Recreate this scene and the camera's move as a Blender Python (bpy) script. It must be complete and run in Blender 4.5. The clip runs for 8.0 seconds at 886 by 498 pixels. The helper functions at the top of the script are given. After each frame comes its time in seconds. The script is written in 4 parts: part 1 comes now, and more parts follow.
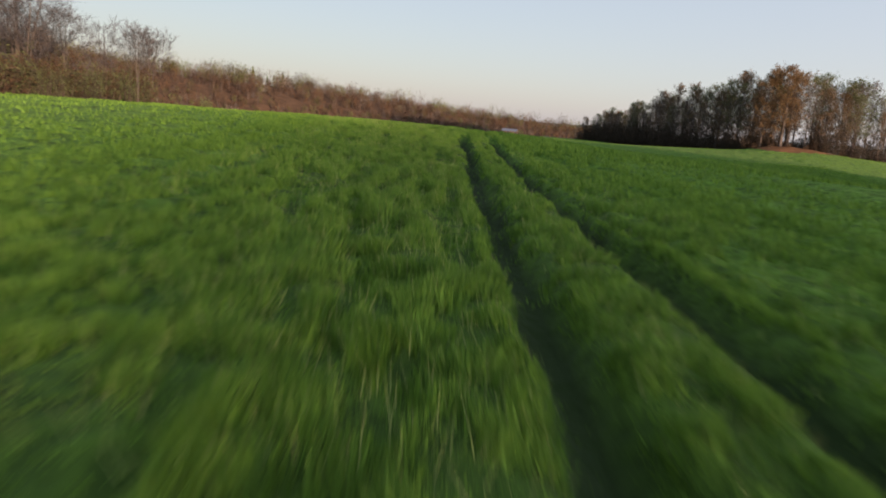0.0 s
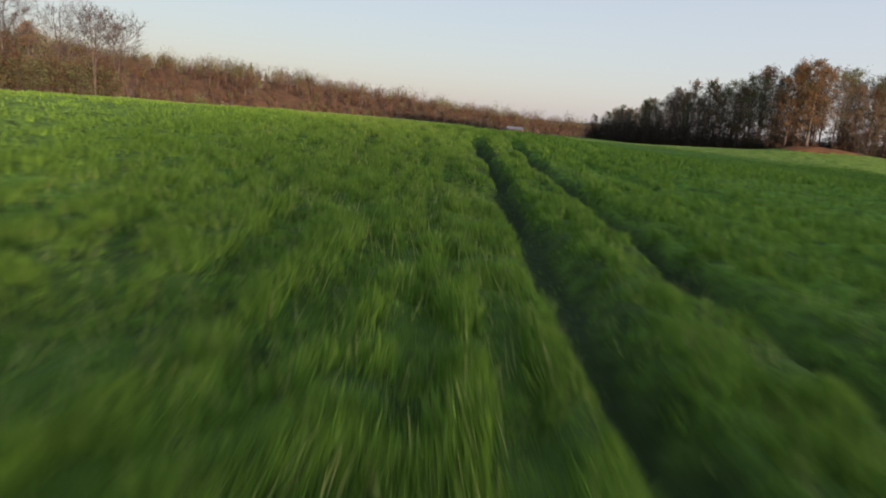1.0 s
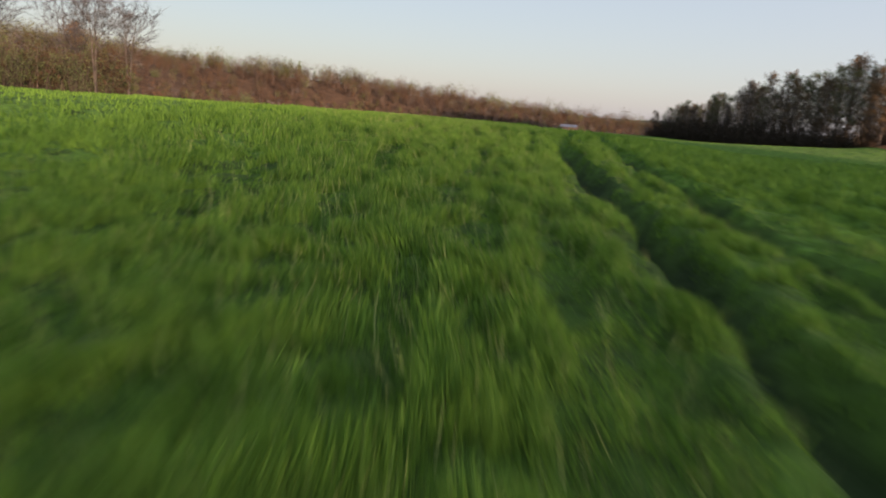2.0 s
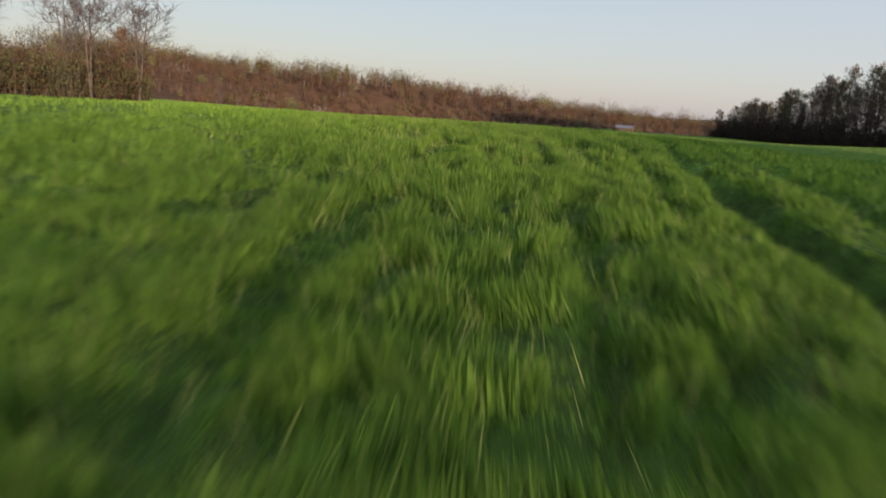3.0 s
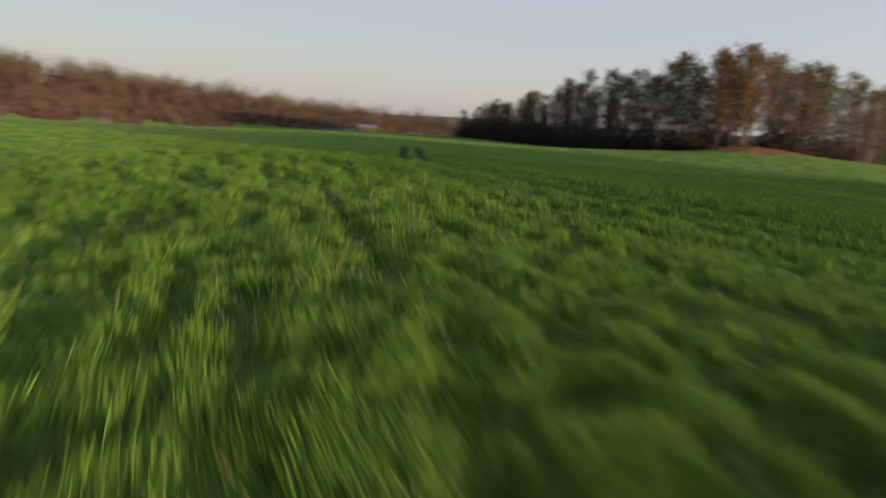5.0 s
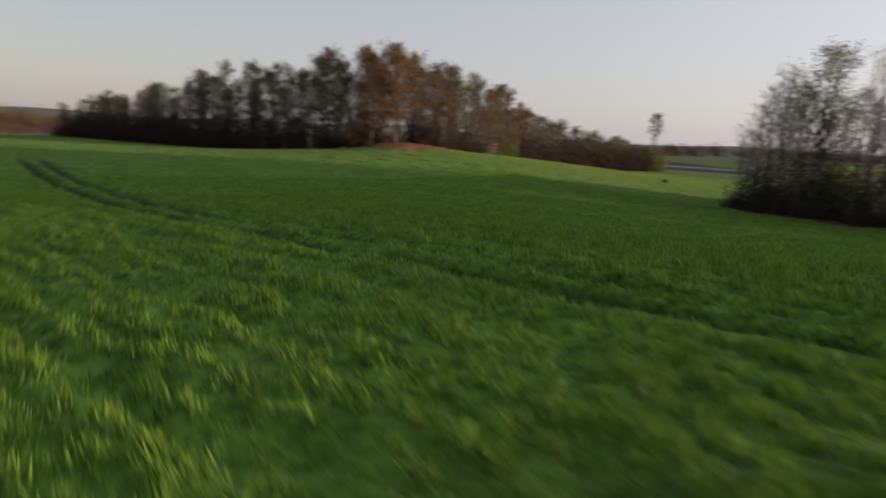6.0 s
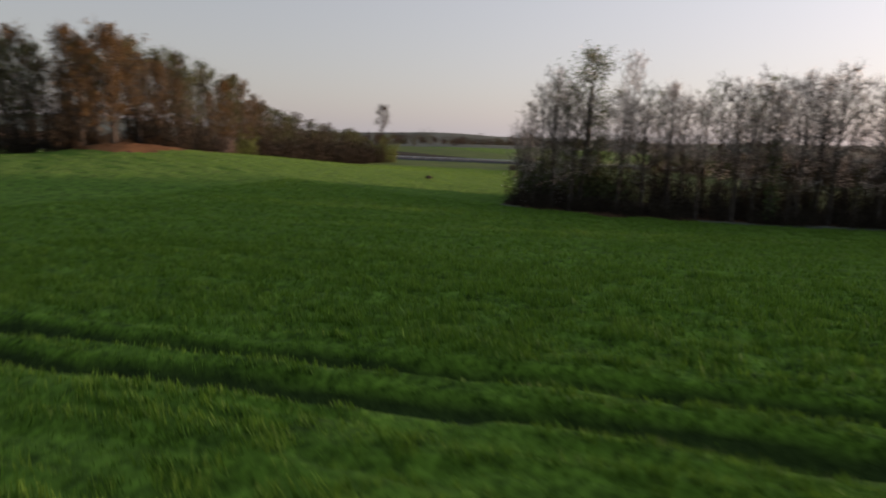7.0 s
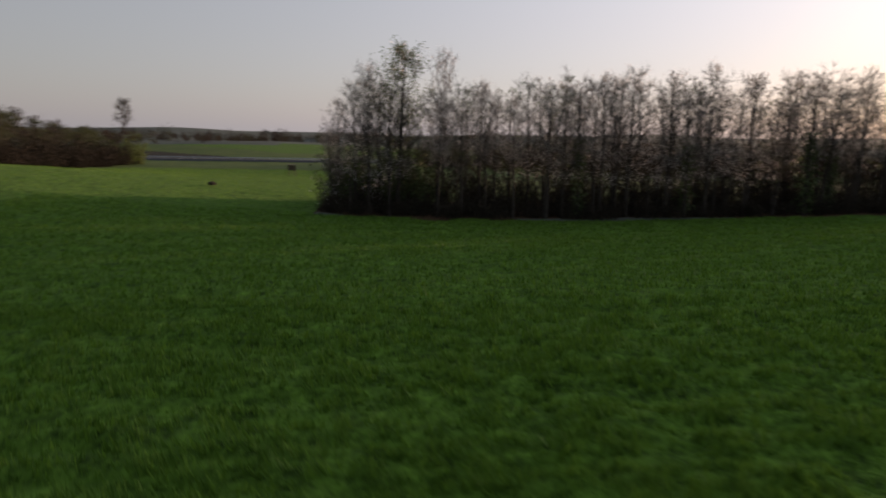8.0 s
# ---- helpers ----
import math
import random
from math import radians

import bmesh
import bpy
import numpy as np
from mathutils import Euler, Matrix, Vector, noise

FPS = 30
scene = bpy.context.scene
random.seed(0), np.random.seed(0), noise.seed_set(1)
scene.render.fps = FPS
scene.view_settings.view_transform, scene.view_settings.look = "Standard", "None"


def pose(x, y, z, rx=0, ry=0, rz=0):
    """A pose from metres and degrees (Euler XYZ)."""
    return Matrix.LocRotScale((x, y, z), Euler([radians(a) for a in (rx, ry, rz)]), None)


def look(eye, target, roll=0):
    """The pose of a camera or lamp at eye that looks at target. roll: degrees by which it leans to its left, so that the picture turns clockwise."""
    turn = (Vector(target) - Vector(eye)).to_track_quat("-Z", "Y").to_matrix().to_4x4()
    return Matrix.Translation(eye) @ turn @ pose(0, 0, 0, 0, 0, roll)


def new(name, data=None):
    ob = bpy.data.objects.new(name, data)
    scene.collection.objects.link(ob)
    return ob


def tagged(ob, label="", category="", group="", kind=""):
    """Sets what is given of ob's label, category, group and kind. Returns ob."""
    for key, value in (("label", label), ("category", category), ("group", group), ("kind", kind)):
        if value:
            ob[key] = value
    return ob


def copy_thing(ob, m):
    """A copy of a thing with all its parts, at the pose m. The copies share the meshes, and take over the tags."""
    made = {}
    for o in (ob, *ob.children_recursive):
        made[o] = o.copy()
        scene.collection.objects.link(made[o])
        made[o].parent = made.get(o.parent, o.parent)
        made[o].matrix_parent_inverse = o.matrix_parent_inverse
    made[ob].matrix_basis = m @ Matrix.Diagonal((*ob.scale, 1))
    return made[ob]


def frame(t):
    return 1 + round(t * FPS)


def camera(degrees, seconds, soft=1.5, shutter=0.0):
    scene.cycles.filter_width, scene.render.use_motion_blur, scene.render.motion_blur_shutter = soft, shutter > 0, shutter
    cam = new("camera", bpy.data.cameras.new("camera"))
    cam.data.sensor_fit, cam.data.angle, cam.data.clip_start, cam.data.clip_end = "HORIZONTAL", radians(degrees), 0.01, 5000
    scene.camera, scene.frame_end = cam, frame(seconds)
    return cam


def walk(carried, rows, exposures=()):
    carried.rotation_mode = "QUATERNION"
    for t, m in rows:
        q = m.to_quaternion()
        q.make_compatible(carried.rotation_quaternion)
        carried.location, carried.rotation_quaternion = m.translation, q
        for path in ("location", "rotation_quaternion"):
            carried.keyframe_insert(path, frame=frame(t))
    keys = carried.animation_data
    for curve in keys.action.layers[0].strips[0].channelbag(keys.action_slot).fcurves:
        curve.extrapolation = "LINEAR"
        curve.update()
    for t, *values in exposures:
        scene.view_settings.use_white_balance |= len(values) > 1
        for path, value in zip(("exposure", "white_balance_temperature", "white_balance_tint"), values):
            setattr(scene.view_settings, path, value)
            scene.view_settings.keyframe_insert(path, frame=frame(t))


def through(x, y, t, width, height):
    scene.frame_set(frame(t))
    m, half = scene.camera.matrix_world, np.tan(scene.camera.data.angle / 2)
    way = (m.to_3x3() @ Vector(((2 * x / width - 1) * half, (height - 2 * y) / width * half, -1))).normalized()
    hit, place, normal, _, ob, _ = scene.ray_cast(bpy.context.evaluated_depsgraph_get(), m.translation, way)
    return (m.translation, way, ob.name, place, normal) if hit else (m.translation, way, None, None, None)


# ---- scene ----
cam = camera(67.7, 8.0, soft=1.75, shutter=0.5)
PATH = [
    (0, (-0.236, -0.769, 2.179), (-0.187, 1.195, 1.801), 4.7),
    (0.5, (-0.292, 5.65, 2.115), (-0.243, 7.612, 1.734), 4.7),
    (1, (-0.396, 11.42, 2.104), (-0.354, 13.382, 1.719), 4.8),
    (1.5, (-0.62, 18.069, 2.049), (-0.627, 20.03, 1.655), 4.4),
    (2, (-0.93, 24.59, 2.073), (-1.034, 26.547, 1.671), 4.4),
    (2.2, (-1.105, 27.099, 2.098), (-1.266, 29.052, 1.697), 4.7),
    (3.3, (-1.813, 38.77, 2.4), (-2.075, 40.709, 1.99), 3.6),
    (3.5, (-2.1, 41.011, 2.555), (-2.365, 42.95, 2.142), 3.7),
    (4, (-3.505, 47.6, 2.689), (-3.703, 49.548, 2.281), 3.4),
    (4.2, (-4.085, 50.46, 2.834), (-4.212, 52.415, 2.43), 3.4),
    (5.3, (-8.519, 67.139, 3.907), (-7.701, 68.93, 3.557), 3.3),
    (5.5, (-9.224, 70.338, 4.157), (-8.22, 72.033, 3.814), 3.0),
    (6, (-10.923, 79.191, 5.229), (-9.455, 80.507, 4.89), 2.6),
    (6.5, (-10.075, 86.983, 5.895), (-8.363, 87.96, 5.557), 2.2),
    (7, (-8.631, 94.128, 6.726), (-6.744, 94.697, 6.384), 1.7),
    (7.5, (-5.876, 99.606, 6.98), (-3.914, 99.796, 6.642), 1.3),
    (8, (-2.124, 104.902, 7.56), (-0.161, 104.733, 7.217), 1.1),
]
walk(cam, [(t, look(eye, target, roll)) for t, eye, target, roll in PATH],
     exposures=[(0, 2.72, 6050), (2, 2.72, 6050), (4, 2.52, 6120), (5.5, 2.42, 6220), (6.5, 2.25, 6400), (7.25, 2.0, 6380), (8, 1.72, 6300)])

# ---------------------------------------------------------------- world and light
SUN_AZ, SUN_EL = radians(149), radians(5.0)
world = bpy.data.worlds.new("sky")
scene.world = world
world.use_nodes = True
wn, wl = world.node_tree.nodes, world.node_tree.links
sky = wn.new("ShaderNodeTexSky")
sky.sky_type, sky.sun_disc = "NISHITA", False
sky.sun_elevation, sky.sun_rotation = SUN_EL, SUN_AZ
sky.air_density, sky.dust_density, sky.ozone_density, sky.altitude = 1.0, 1.5, 1.3, 150
# a pale haze, brighter towards the sunset, lies over the clear evening sky
veil = wn.new("ShaderNodeMix")
veil.data_type, veil.inputs["Factor"].default_value = "RGBA", 0.46
pale = wn.new("ShaderNodeHueSaturation")
pale.inputs["Saturation"].default_value, pale.inputs["Value"].default_value = 1.15, 0.52
wl.new(sky.outputs[0], pale.inputs["Color"])
wl.new(pale.outputs[0], veil.inputs["A"])
haze = wn.new("ShaderNodeTexSky")
haze.sky_type, haze.turbidity = "PREETHAM", 8.0
HAZE_EL = radians(28)
haze.sun_direction = (math.sin(SUN_AZ) * math.cos(HAZE_EL), math.cos(SUN_AZ) * math.cos(HAZE_EL), math.sin(HAZE_EL))
dull = wn.new("ShaderNodeHueSaturation")
dull.inputs["Saturation"].default_value = 0.31
thick = wn.new("ShaderNodeVectorMath")
thick.operation = "MULTIPLY"
thick.inputs[1].default_value = (6.1, 6.2, 7.25)
wl.new(haze.outputs[0], dull.inputs["Color"])
wl.new(dull.outputs[0], thick.inputs[0])
wl.new(thick.outputs[0], veil.inputs["B"])
wl.new(veil.outputs["Result"], wn["Background"].inputs[0])
wn["Background"].inputs[1].default_value = 0.05

sun_data = bpy.data.lights.new("sun", "SUN")
sun_data.energy, sun_data.angle, sun_data.color = 2.45, radians(1.8), (1.0, 0.65, 0.45)
sun = new("sun", sun_data)
to_sun = Vector((math.sin(SUN_AZ) * math.cos(SUN_EL), math.cos(SUN_AZ) * math.cos(SUN_EL), math.sin(SUN_EL)))
sun.matrix_world = to_sun.to_track_quat("Z", "Y").to_matrix().to_4x4()


# ---------------------------------------------------------------- materials
def material(name, low, high, scale=1.0, rough=0.75, fine=None, island=0.0, bump=0.0, through=0.0, spec=0.25, sheen=0.0):
    """Two tones blended by noise at two scales (metres), with optional island variation, bump and light passing through."""
    m = bpy.data.materials.new(name)
    m.use_nodes = True
    n, l = m.node_tree.nodes, m.node_tree.links
    bsdf = n["Principled BSDF"]
    geo = n.new("ShaderNodeNewGeometry")
    a = n.new("ShaderNodeTexNoise")
    a.inputs["Scale"].default_value, a.inputs["Detail"].default_value = 1 / scale, 4
    l.new(geo.outputs["Position"], a.inputs["Vector"])
    b = n.new("ShaderNodeTexNoise")
    b.inputs["Scale"].default_value, b.inputs["Detail"].default_value = 1 / (fine or scale * 0.12), 3
    l.new(geo.outputs["Position"], b.inputs["Vector"])
    add = n.new("ShaderNodeMath")
    add.operation = "ADD"
    l.new(a.outputs["Fac"], add.inputs[0])
    l.new(b.outputs["Fac"], add.inputs[1])
    last = add
    if island:
        k = n.new("ShaderNodeMath")
        k.operation = "MULTIPLY_ADD"
        l.new(geo.outputs["Random Per Island"], k.inputs[0])
        k.inputs[1].default_value = island
        l.new(add.outputs[0], k.inputs[2])
        last = k
    ramp = n.new("ShaderNodeValToRGB")
    ramp.color_ramp.elements[0].position, ramp.color_ramp.elements[1].position = 0.36, 0.68
    ramp.color_ramp.elements[0].color, ramp.color_ramp.elements[1].color = (*low, 1), (*high, 1)
    half = n.new("ShaderNodeMath")
    half.operation = "MULTIPLY"
    half.inputs[1].default_value = 1 / (2 + island)
    l.new(last.outputs[0], half.inputs[0])
    l.new(half.outputs[0], ramp.inputs[0])
    l.new(ramp.outputs[0], bsdf.inputs["Base Color"])
    bsdf.inputs["Roughness"].default_value = rough
    bsdf.inputs["Specular IOR Level"].default_value = spec
    bsdf.inputs["Sheen Weight"].default_value, bsdf.inputs["Sheen Roughness"].default_value = sheen, 0.5
    if bump:
        bm = n.new("ShaderNodeBump")
        bm.inputs["Strength"].default_value, bm.inputs["Distance"].default_value = 1.0, bump
        l.new(b.outputs["Fac"], bm.inputs["Height"])
        l.new(bm.outputs[0], bsdf.inputs["Normal"])
    if through:
        t = n.new("ShaderNodeBsdfTranslucent")
        l.new(ramp.outputs[0], t.inputs[0])
        mix = n.new("ShaderNodeMixShader")
        mix.inputs[0].default_value = through
        l.new(bsdf.outputs[0], mix.inputs[1])
        l.new(t.outputs[0], mix.inputs[2])
        l.new(mix.outputs[0], n["Material Output"].inputs[0])
    return m


M_CROP = material("crop", (0.0178, 0.039, 0.0042), (0.102, 0.197, 0.0215), 0.8, 0.95, 0.22, bump=0.1, spec=0.02, sheen=0.017)
M_BLADE = material("blade", (0.048, 0.103, 0.011), (0.144, 0.26, 0.0285), 0.55, 0.6, 0.2, island=0.5, through=0.4, spec=0.15, sheen=0.017)
M_STALK = material("pale_stalk", (0.15, 0.19, 0.05), (0.3, 0.34, 0.11), 0.8, 0.6, 0.3, island=0.6, through=0.3, spec=0.15)
M_LITTER = material("leaf_litter", (0.035, 0.022, 0.013), (0.09, 0.055, 0.03), 6.0, 0.95, 0.6, bump=0.08, spec=0.05)
M_MEADOW = material("meadow", (0.04, 0.066, 0.012), (0.08, 0.104, 0.022), 12.0, 0.9, 1.2, bump=0.04, spec=0.08)
# far land paled and greyed: distance haze put into the base colour
M_FARLAND = material("hazed_far_land", (0.055, 0.062, 0.05), (0.11, 0.12, 0.095), 160.0, 0.95, 20.0, spec=0.05)
M_BARK = material("bark", (0.0245, 0.021, 0.0175), (0.077, 0.0644, 0.0525), 0.8, 0.9, 0.08, bump=0.01, spec=0.1)
M_TWIG = material("twig", (0.052, 0.047, 0.043), (0.125, 0.115, 0.105), 3.0, 0.85, 0.3, island=0.6, spec=0.1)
M_PALE_TWIG = material("pale_twig", (0.17, 0.14, 0.125), (0.38, 0.33, 0.3), 3.0, 0.85, 0.3, island=0.6, spec=0.1)
M_RUST_TWIG = material("rust_twig", (0.0198, 0.016, 0.0122), (0.0486, 0.0378, 0.0282), 3.0, 0.85, 0.3, island=0.6, spec=0.1)
M_BLOSSOM = material("blossom", (0.4, 0.36, 0.33), (0.72, 0.68, 0.64), 2.0, 0.7, 0.3, island=0.6, through=0.6)
M_YOUNG = material("young_leaf", (0.048, 0.064, 0.0176), (0.12, 0.14, 0.048), 2.0, 0.6, 0.3, island=0.6, through=0.35)
M_SPRING = material("spring_leaf", (0.06, 0.085, 0.018), (0.14, 0.18, 0.042), 2.0, 0.6, 0.3, island=0.6, through=0.5)
M_OLIVE = material("olive_leaf", (0.0365, 0.0442, 0.0161), (0.085, 0.0952, 0.0365), 2.0, 0.7, 0.3, island=0.4, through=0.3, spec=0.08)
M_DARKLEAF = material("dark_leaf", (0.042, 0.06, 0.024), (0.1, 0.125, 0.05), 2.0, 0.75, 0.3, island=0.6, through=0.15, spec=0.06)
M_BRONZE = material("bronze_leaf", (0.05, 0.033, 0.0125), (0.106, 0.069, 0.0265), 2.0, 0.7, 0.3, island=0.5, through=0.35)
# darker copy of brushwood: the thicket's self-shadow is put into its colour
M_SHADEBRUSH = material("shaded_brushwood", (0.019, 0.016, 0.0115), (0.053, 0.043, 0.031), 2.0, 0.9, 0.3, island=0.6, spec=0.05)
M_RUSTBRUSH = material("rust_brushwood", (0.026, 0.0168, 0.009), (0.059, 0.038, 0.021), 2.0, 0.9, 0.3, island=0.6, spec=0.05)
M_GREY_TWIG = material("grey_twig", (0.028, 0.026, 0.025), (0.062, 0.058, 0.056), 3.0, 0.85, 0.3, island=0.6, spec=0.1)
M_PINK_BLOSSOM = material("pink_blossom", (0.12, 0.092, 0.08), (0.256, 0.208, 0.184), 2.0, 0.7, 0.3, island=0.6, through=0.4)
M_BRACKEN = material("dry_bracken", (0.07, 0.036, 0.016), (0.15, 0.08, 0.038), 3.0, 0.95, 0.4, bump=0.08, spec=0.05)
M_RUSTLEAF = material("rust_leaf", (0.062, 0.038, 0.0125), (0.138, 0.084, 0.03), 2.0, 0.7, 0.3, island=0.5, through=0.35)
M_BRUSH = material("brushwood", (0.03, 0.025, 0.019), (0.08, 0.063, 0.046), 2.0, 0.9, 0.3, island=0.6, spec=0.05)
M_ASPHALT = material("asphalt", (0.04, 0.04, 0.042), (0.07, 0.07, 0.072), 4.0, 0.85, 0.2)
M_ZINC = material("zinc", (0.4, 0.41, 0.43), (0.55, 0.56, 0.58), 2.0, 0.45, 0.2, spec=0.5)
M_MAST = material("weathered_steel", (0.07, 0.07, 0.075), (0.12, 0.12, 0.125), 2.0, 0.6, 0.2, spec=0.3)
M_TIMBER = material("timber", (0.05, 0.035, 0.025), (0.12, 0.085, 0.06), 1.0, 0.85, 0.1, bump=0.005)
M_ROOF = material("roof_sheet", (0.05, 0.058, 0.075), (0.09, 0.10, 0.125), 2.0, 0.55, 0.3, spec=0.4)
M_RENDERWALL = material("plaster", (0.45, 0.43, 0.4), (0.62, 0.6, 0.56), 2.0, 0.9, 0.3)
M_GLASS = material("window_dark", (0.02, 0.022, 0.025), (0.04, 0.042, 0.045), 1.0, 0.15, 0.3, spec=0.5)
M_SOIL = material("soil", (0.018, 0.016, 0.011), (0.05, 0.042, 0.03), 4.0, 0.95, 0.4, bump=0.05, spec=0.05)

# dark soil of the wheel tracks with shade painted on their walls, and painted shade between the thick-standing blades,
# where the mesh says so
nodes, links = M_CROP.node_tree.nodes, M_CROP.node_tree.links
soil_shade = nodes.new("ShaderNodeMix")
soil_shade.data_type = "RGBA"
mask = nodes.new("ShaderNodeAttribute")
mask.attribute_name = "tread_shade"
links.new(mask.outputs["Fac"], soil_shade.inputs["Factor"])
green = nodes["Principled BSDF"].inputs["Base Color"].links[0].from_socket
links.new(green, soil_shade.inputs["A"])
soil_shade.inputs["B"].default_value = (0.016, 0.028, 0.008, 1)
links.new(soil_shade.outputs["Result"], nodes["Principled BSDF"].inputs["Base Color"])


# ---------------------------------------------------------------- shape helpers
def lattice(x, y, scale, seed):
    """Smooth value noise in -1..1."""
    x, y = np.asarray(x, float) / scale, np.asarray(y, float) / scale
    xi, yi = np.floor(x).astype(np.int64), np.floor(y).astype(np.int64)
    fx, fy = x - xi, y - yi
    fx, fy = fx * fx * (3 - 2 * fx), fy * fy * (3 - 2 * fy)

    def h(a, b):
        k = (a * 374761393 + b * 668265263 + seed * 982451653) & 0x7FFFFFFF
        k = ((k ^ (k >> 13)) * 1274126177) & 0x7FFFFFFF
        return ((k ^ (k >> 16)) & 0xFFFF) / 32767.5 - 1

    return (h(xi, yi) * (1 - fx) + h(xi + 1, yi) * fx) * (1 - fy) + (h(xi, yi + 1) * (1 - fx) + h(xi + 1, yi + 1) * fx) * fy


def fbm(x, y, scale, seed, octaves=3):
    return sum(lattice(x, y, scale / 2**o, seed + o) / 2**o for o in range(octaves))


def smooth(v):
    v = np.clip(v, 0, 1)
    return v * v * (3 - 2 * v)


def mesh_of(name, verts, faces, mats, index=None, soft=False):
    """A mesh from arrays of corners and of triangles or quads."""
    verts, faces = np.asarray(verts, np.float32), np.asarray(faces, np.int32)
    me = bpy.data.meshes.new(name)
    me.vertices.add(len(verts))
    me.vertices.foreach_set("co", verts.ravel())
    k = faces.shape[1]
    me.loops.add(faces.size)
    me.loops.foreach_set("vertex_index", faces.ravel())
    me.polygons.add(len(faces))
    me.polygons.foreach_set("loop_start", np.arange(0, faces.size, k, dtype=np.int32))
    me.polygons.foreach_set("loop_total", np.full(len(faces), k, np.int32))
    for m in mats:
        me.materials.append(m)
    if index is not None:
        me.polygons.foreach_set("material_index", np.asarray(index, np.int32))
    me.polygons.foreach_set("use_smooth", np.full(len(faces), soft))
    me.update(calc_edges=True)
    return me


def part(name, me, parent, label=""):
    ob = new(name, me)
    ob.parent = parent
    if label:
        ob["label"] = label
    return ob


def thing(name, label, category, group="", kind=""):
    return tagged(new(name), label, category, group, kind)


def frusta(p0, p1, r0, r1, sides):
    """Tapered tubes from p0 to p1, as corners and triangles."""
    p0, p1 = np.asarray(p0, float), np.asarray(p1, float)
    d = p1 - p0
    d /= np.linalg.norm(d, axis=1, keepdims=True) + 1e-9
    ref = np.where(np.abs(d[:, 2:3]) > 0.9, [[1.0, 0, 0]], [[0, 0, 1.0]])
    u = np.cross(d, ref)
    u /= np.linalg.norm(u, axis=1, keepdims=True)
    v = np.cross(d, u)
    a = np.arange(sides) * 2 * np.pi / sides
    ring = np.cos(a)[None, :, None] * u[:, None] + np.sin(a)[None, :, None] * v[:, None]
    verts = np.concatenate([p0[:, None] + ring * np.asarray(r0)[:, None, None], p1[:, None] + ring * np.asarray(r1)[:, None, None]], 1)
    i = np.arange(sides)
    j = (i + 1) % sides
    t = np.concatenate([np.stack([i, j, j + sides], 1), np.stack([i, j + sides, i + sides], 1)])
    faces = t[None] + (np.arange(len(p0)) * 2 * sides)[:, None, None]
    return verts.reshape(-1, 3), faces.reshape(-1, 3)


def slivers(p0, p1, width, rng):
    """Fine twigs, each a narrow pointed blade, as corners and triangles."""
    p0, p1 = np.asarray(p0, float), np.asarray(p1, float)
    w = np.cross(p1 - p0, rng.normal(size=p0.shape))
    w *= np.asarray(width)[:, None] / (np.linalg.norm(w, axis=1, keepdims=True) + 1e-9)
    return np.stack([p0 - w, p0 + w, p1], 1).reshape(-1, 3), np.arange(3 * len(p0)).reshape(-1, 3)


def leaves(centres, size, rng, droop=0.0):
    """Small leaf quads at random turns, as corners and triangles."""
    n = len(centres)
    u = rng.normal(size=(n, 3))
    u /= np.linalg.norm(u, axis=1, keepdims=True)
    w = rng.normal(size=(n, 3))
    v = np.cross(u, w)
    v /= np.linalg.norm(v, axis=1, keepdims=True)
    s = size * rng.uniform(0.6, 1.4, (n, 1))
    c = np.asarray(centres)
    verts = np.stack([c - u * s, c - v * s * 0.5, c + u * s, c + v * s * 0.5], 1).reshape(-1, 3)
    f = np.array([[0, 1, 2], [0, 2, 3]])[None] + (np.arange(n) * 4)[:, None, None]
    return verts, f.reshape(-1, 3)


def chips(centres, size, rng):
    """Small pointed clumps at random turns for distant foliage, as corners and triangles."""
    c = np.asarray(centres)
    n = len(c)
    u = rng.normal(size=(n, 3))
    u /= np.linalg.norm(u, axis=1, keepdims=True)
    v = np.cross(u, rng.normal(size=(n, 3)))
    v /= np.linalg.norm(v, axis=1, keepdims=True)
    s = size * rng.uniform(0.6, 1.4, (n, 1))
    verts = np.stack([c - u * s, c + (u * 0.4 - v * 0.6) * s, c + (u * 0.6 + v * 0.5) * s], 1).reshape(-1, 3)
    return verts, np.arange(3 * n).reshape(-1, 3)


def sprays(centres, size, rng):
    """Slender upswept sprays of twigs, as corners and triangles."""
    c = np.asarray(centres)
    n = len(c)
    u = rng.normal(size=(n, 3)) + np.array([0, 0, 0.8])
    u /= np.linalg.norm(u, axis=1, keepdims=True)
    v = np.cross(u, rng.normal(size=(n, 3)))
    v /= np.linalg.norm(v, axis=1, keepdims=True)
    s = size * rng.uniform(0.5, 1.5, (n, 1))
    verts = np.stack([c - u * s * 1.2, c + u * s * 0.4 - v * s * 0.26, c + u * s * 1.2 + v * s * 0.22], 1).reshape(-1, 3)
    return verts, np.arange(3 * n).reshape(-1, 3)


def joined(pieces):
    """Joins (corners, triangles, slot) pieces."""
    vs, fs, ms, k = [], [], [], 0
    for v, f, m in pieces:
        vs.append(v), fs.append(f + k), ms.append(np.full(len(f), m))
        k += len(v)
    return np.concatenate(vs), np.concatenate(fs), np.concatenate(ms)


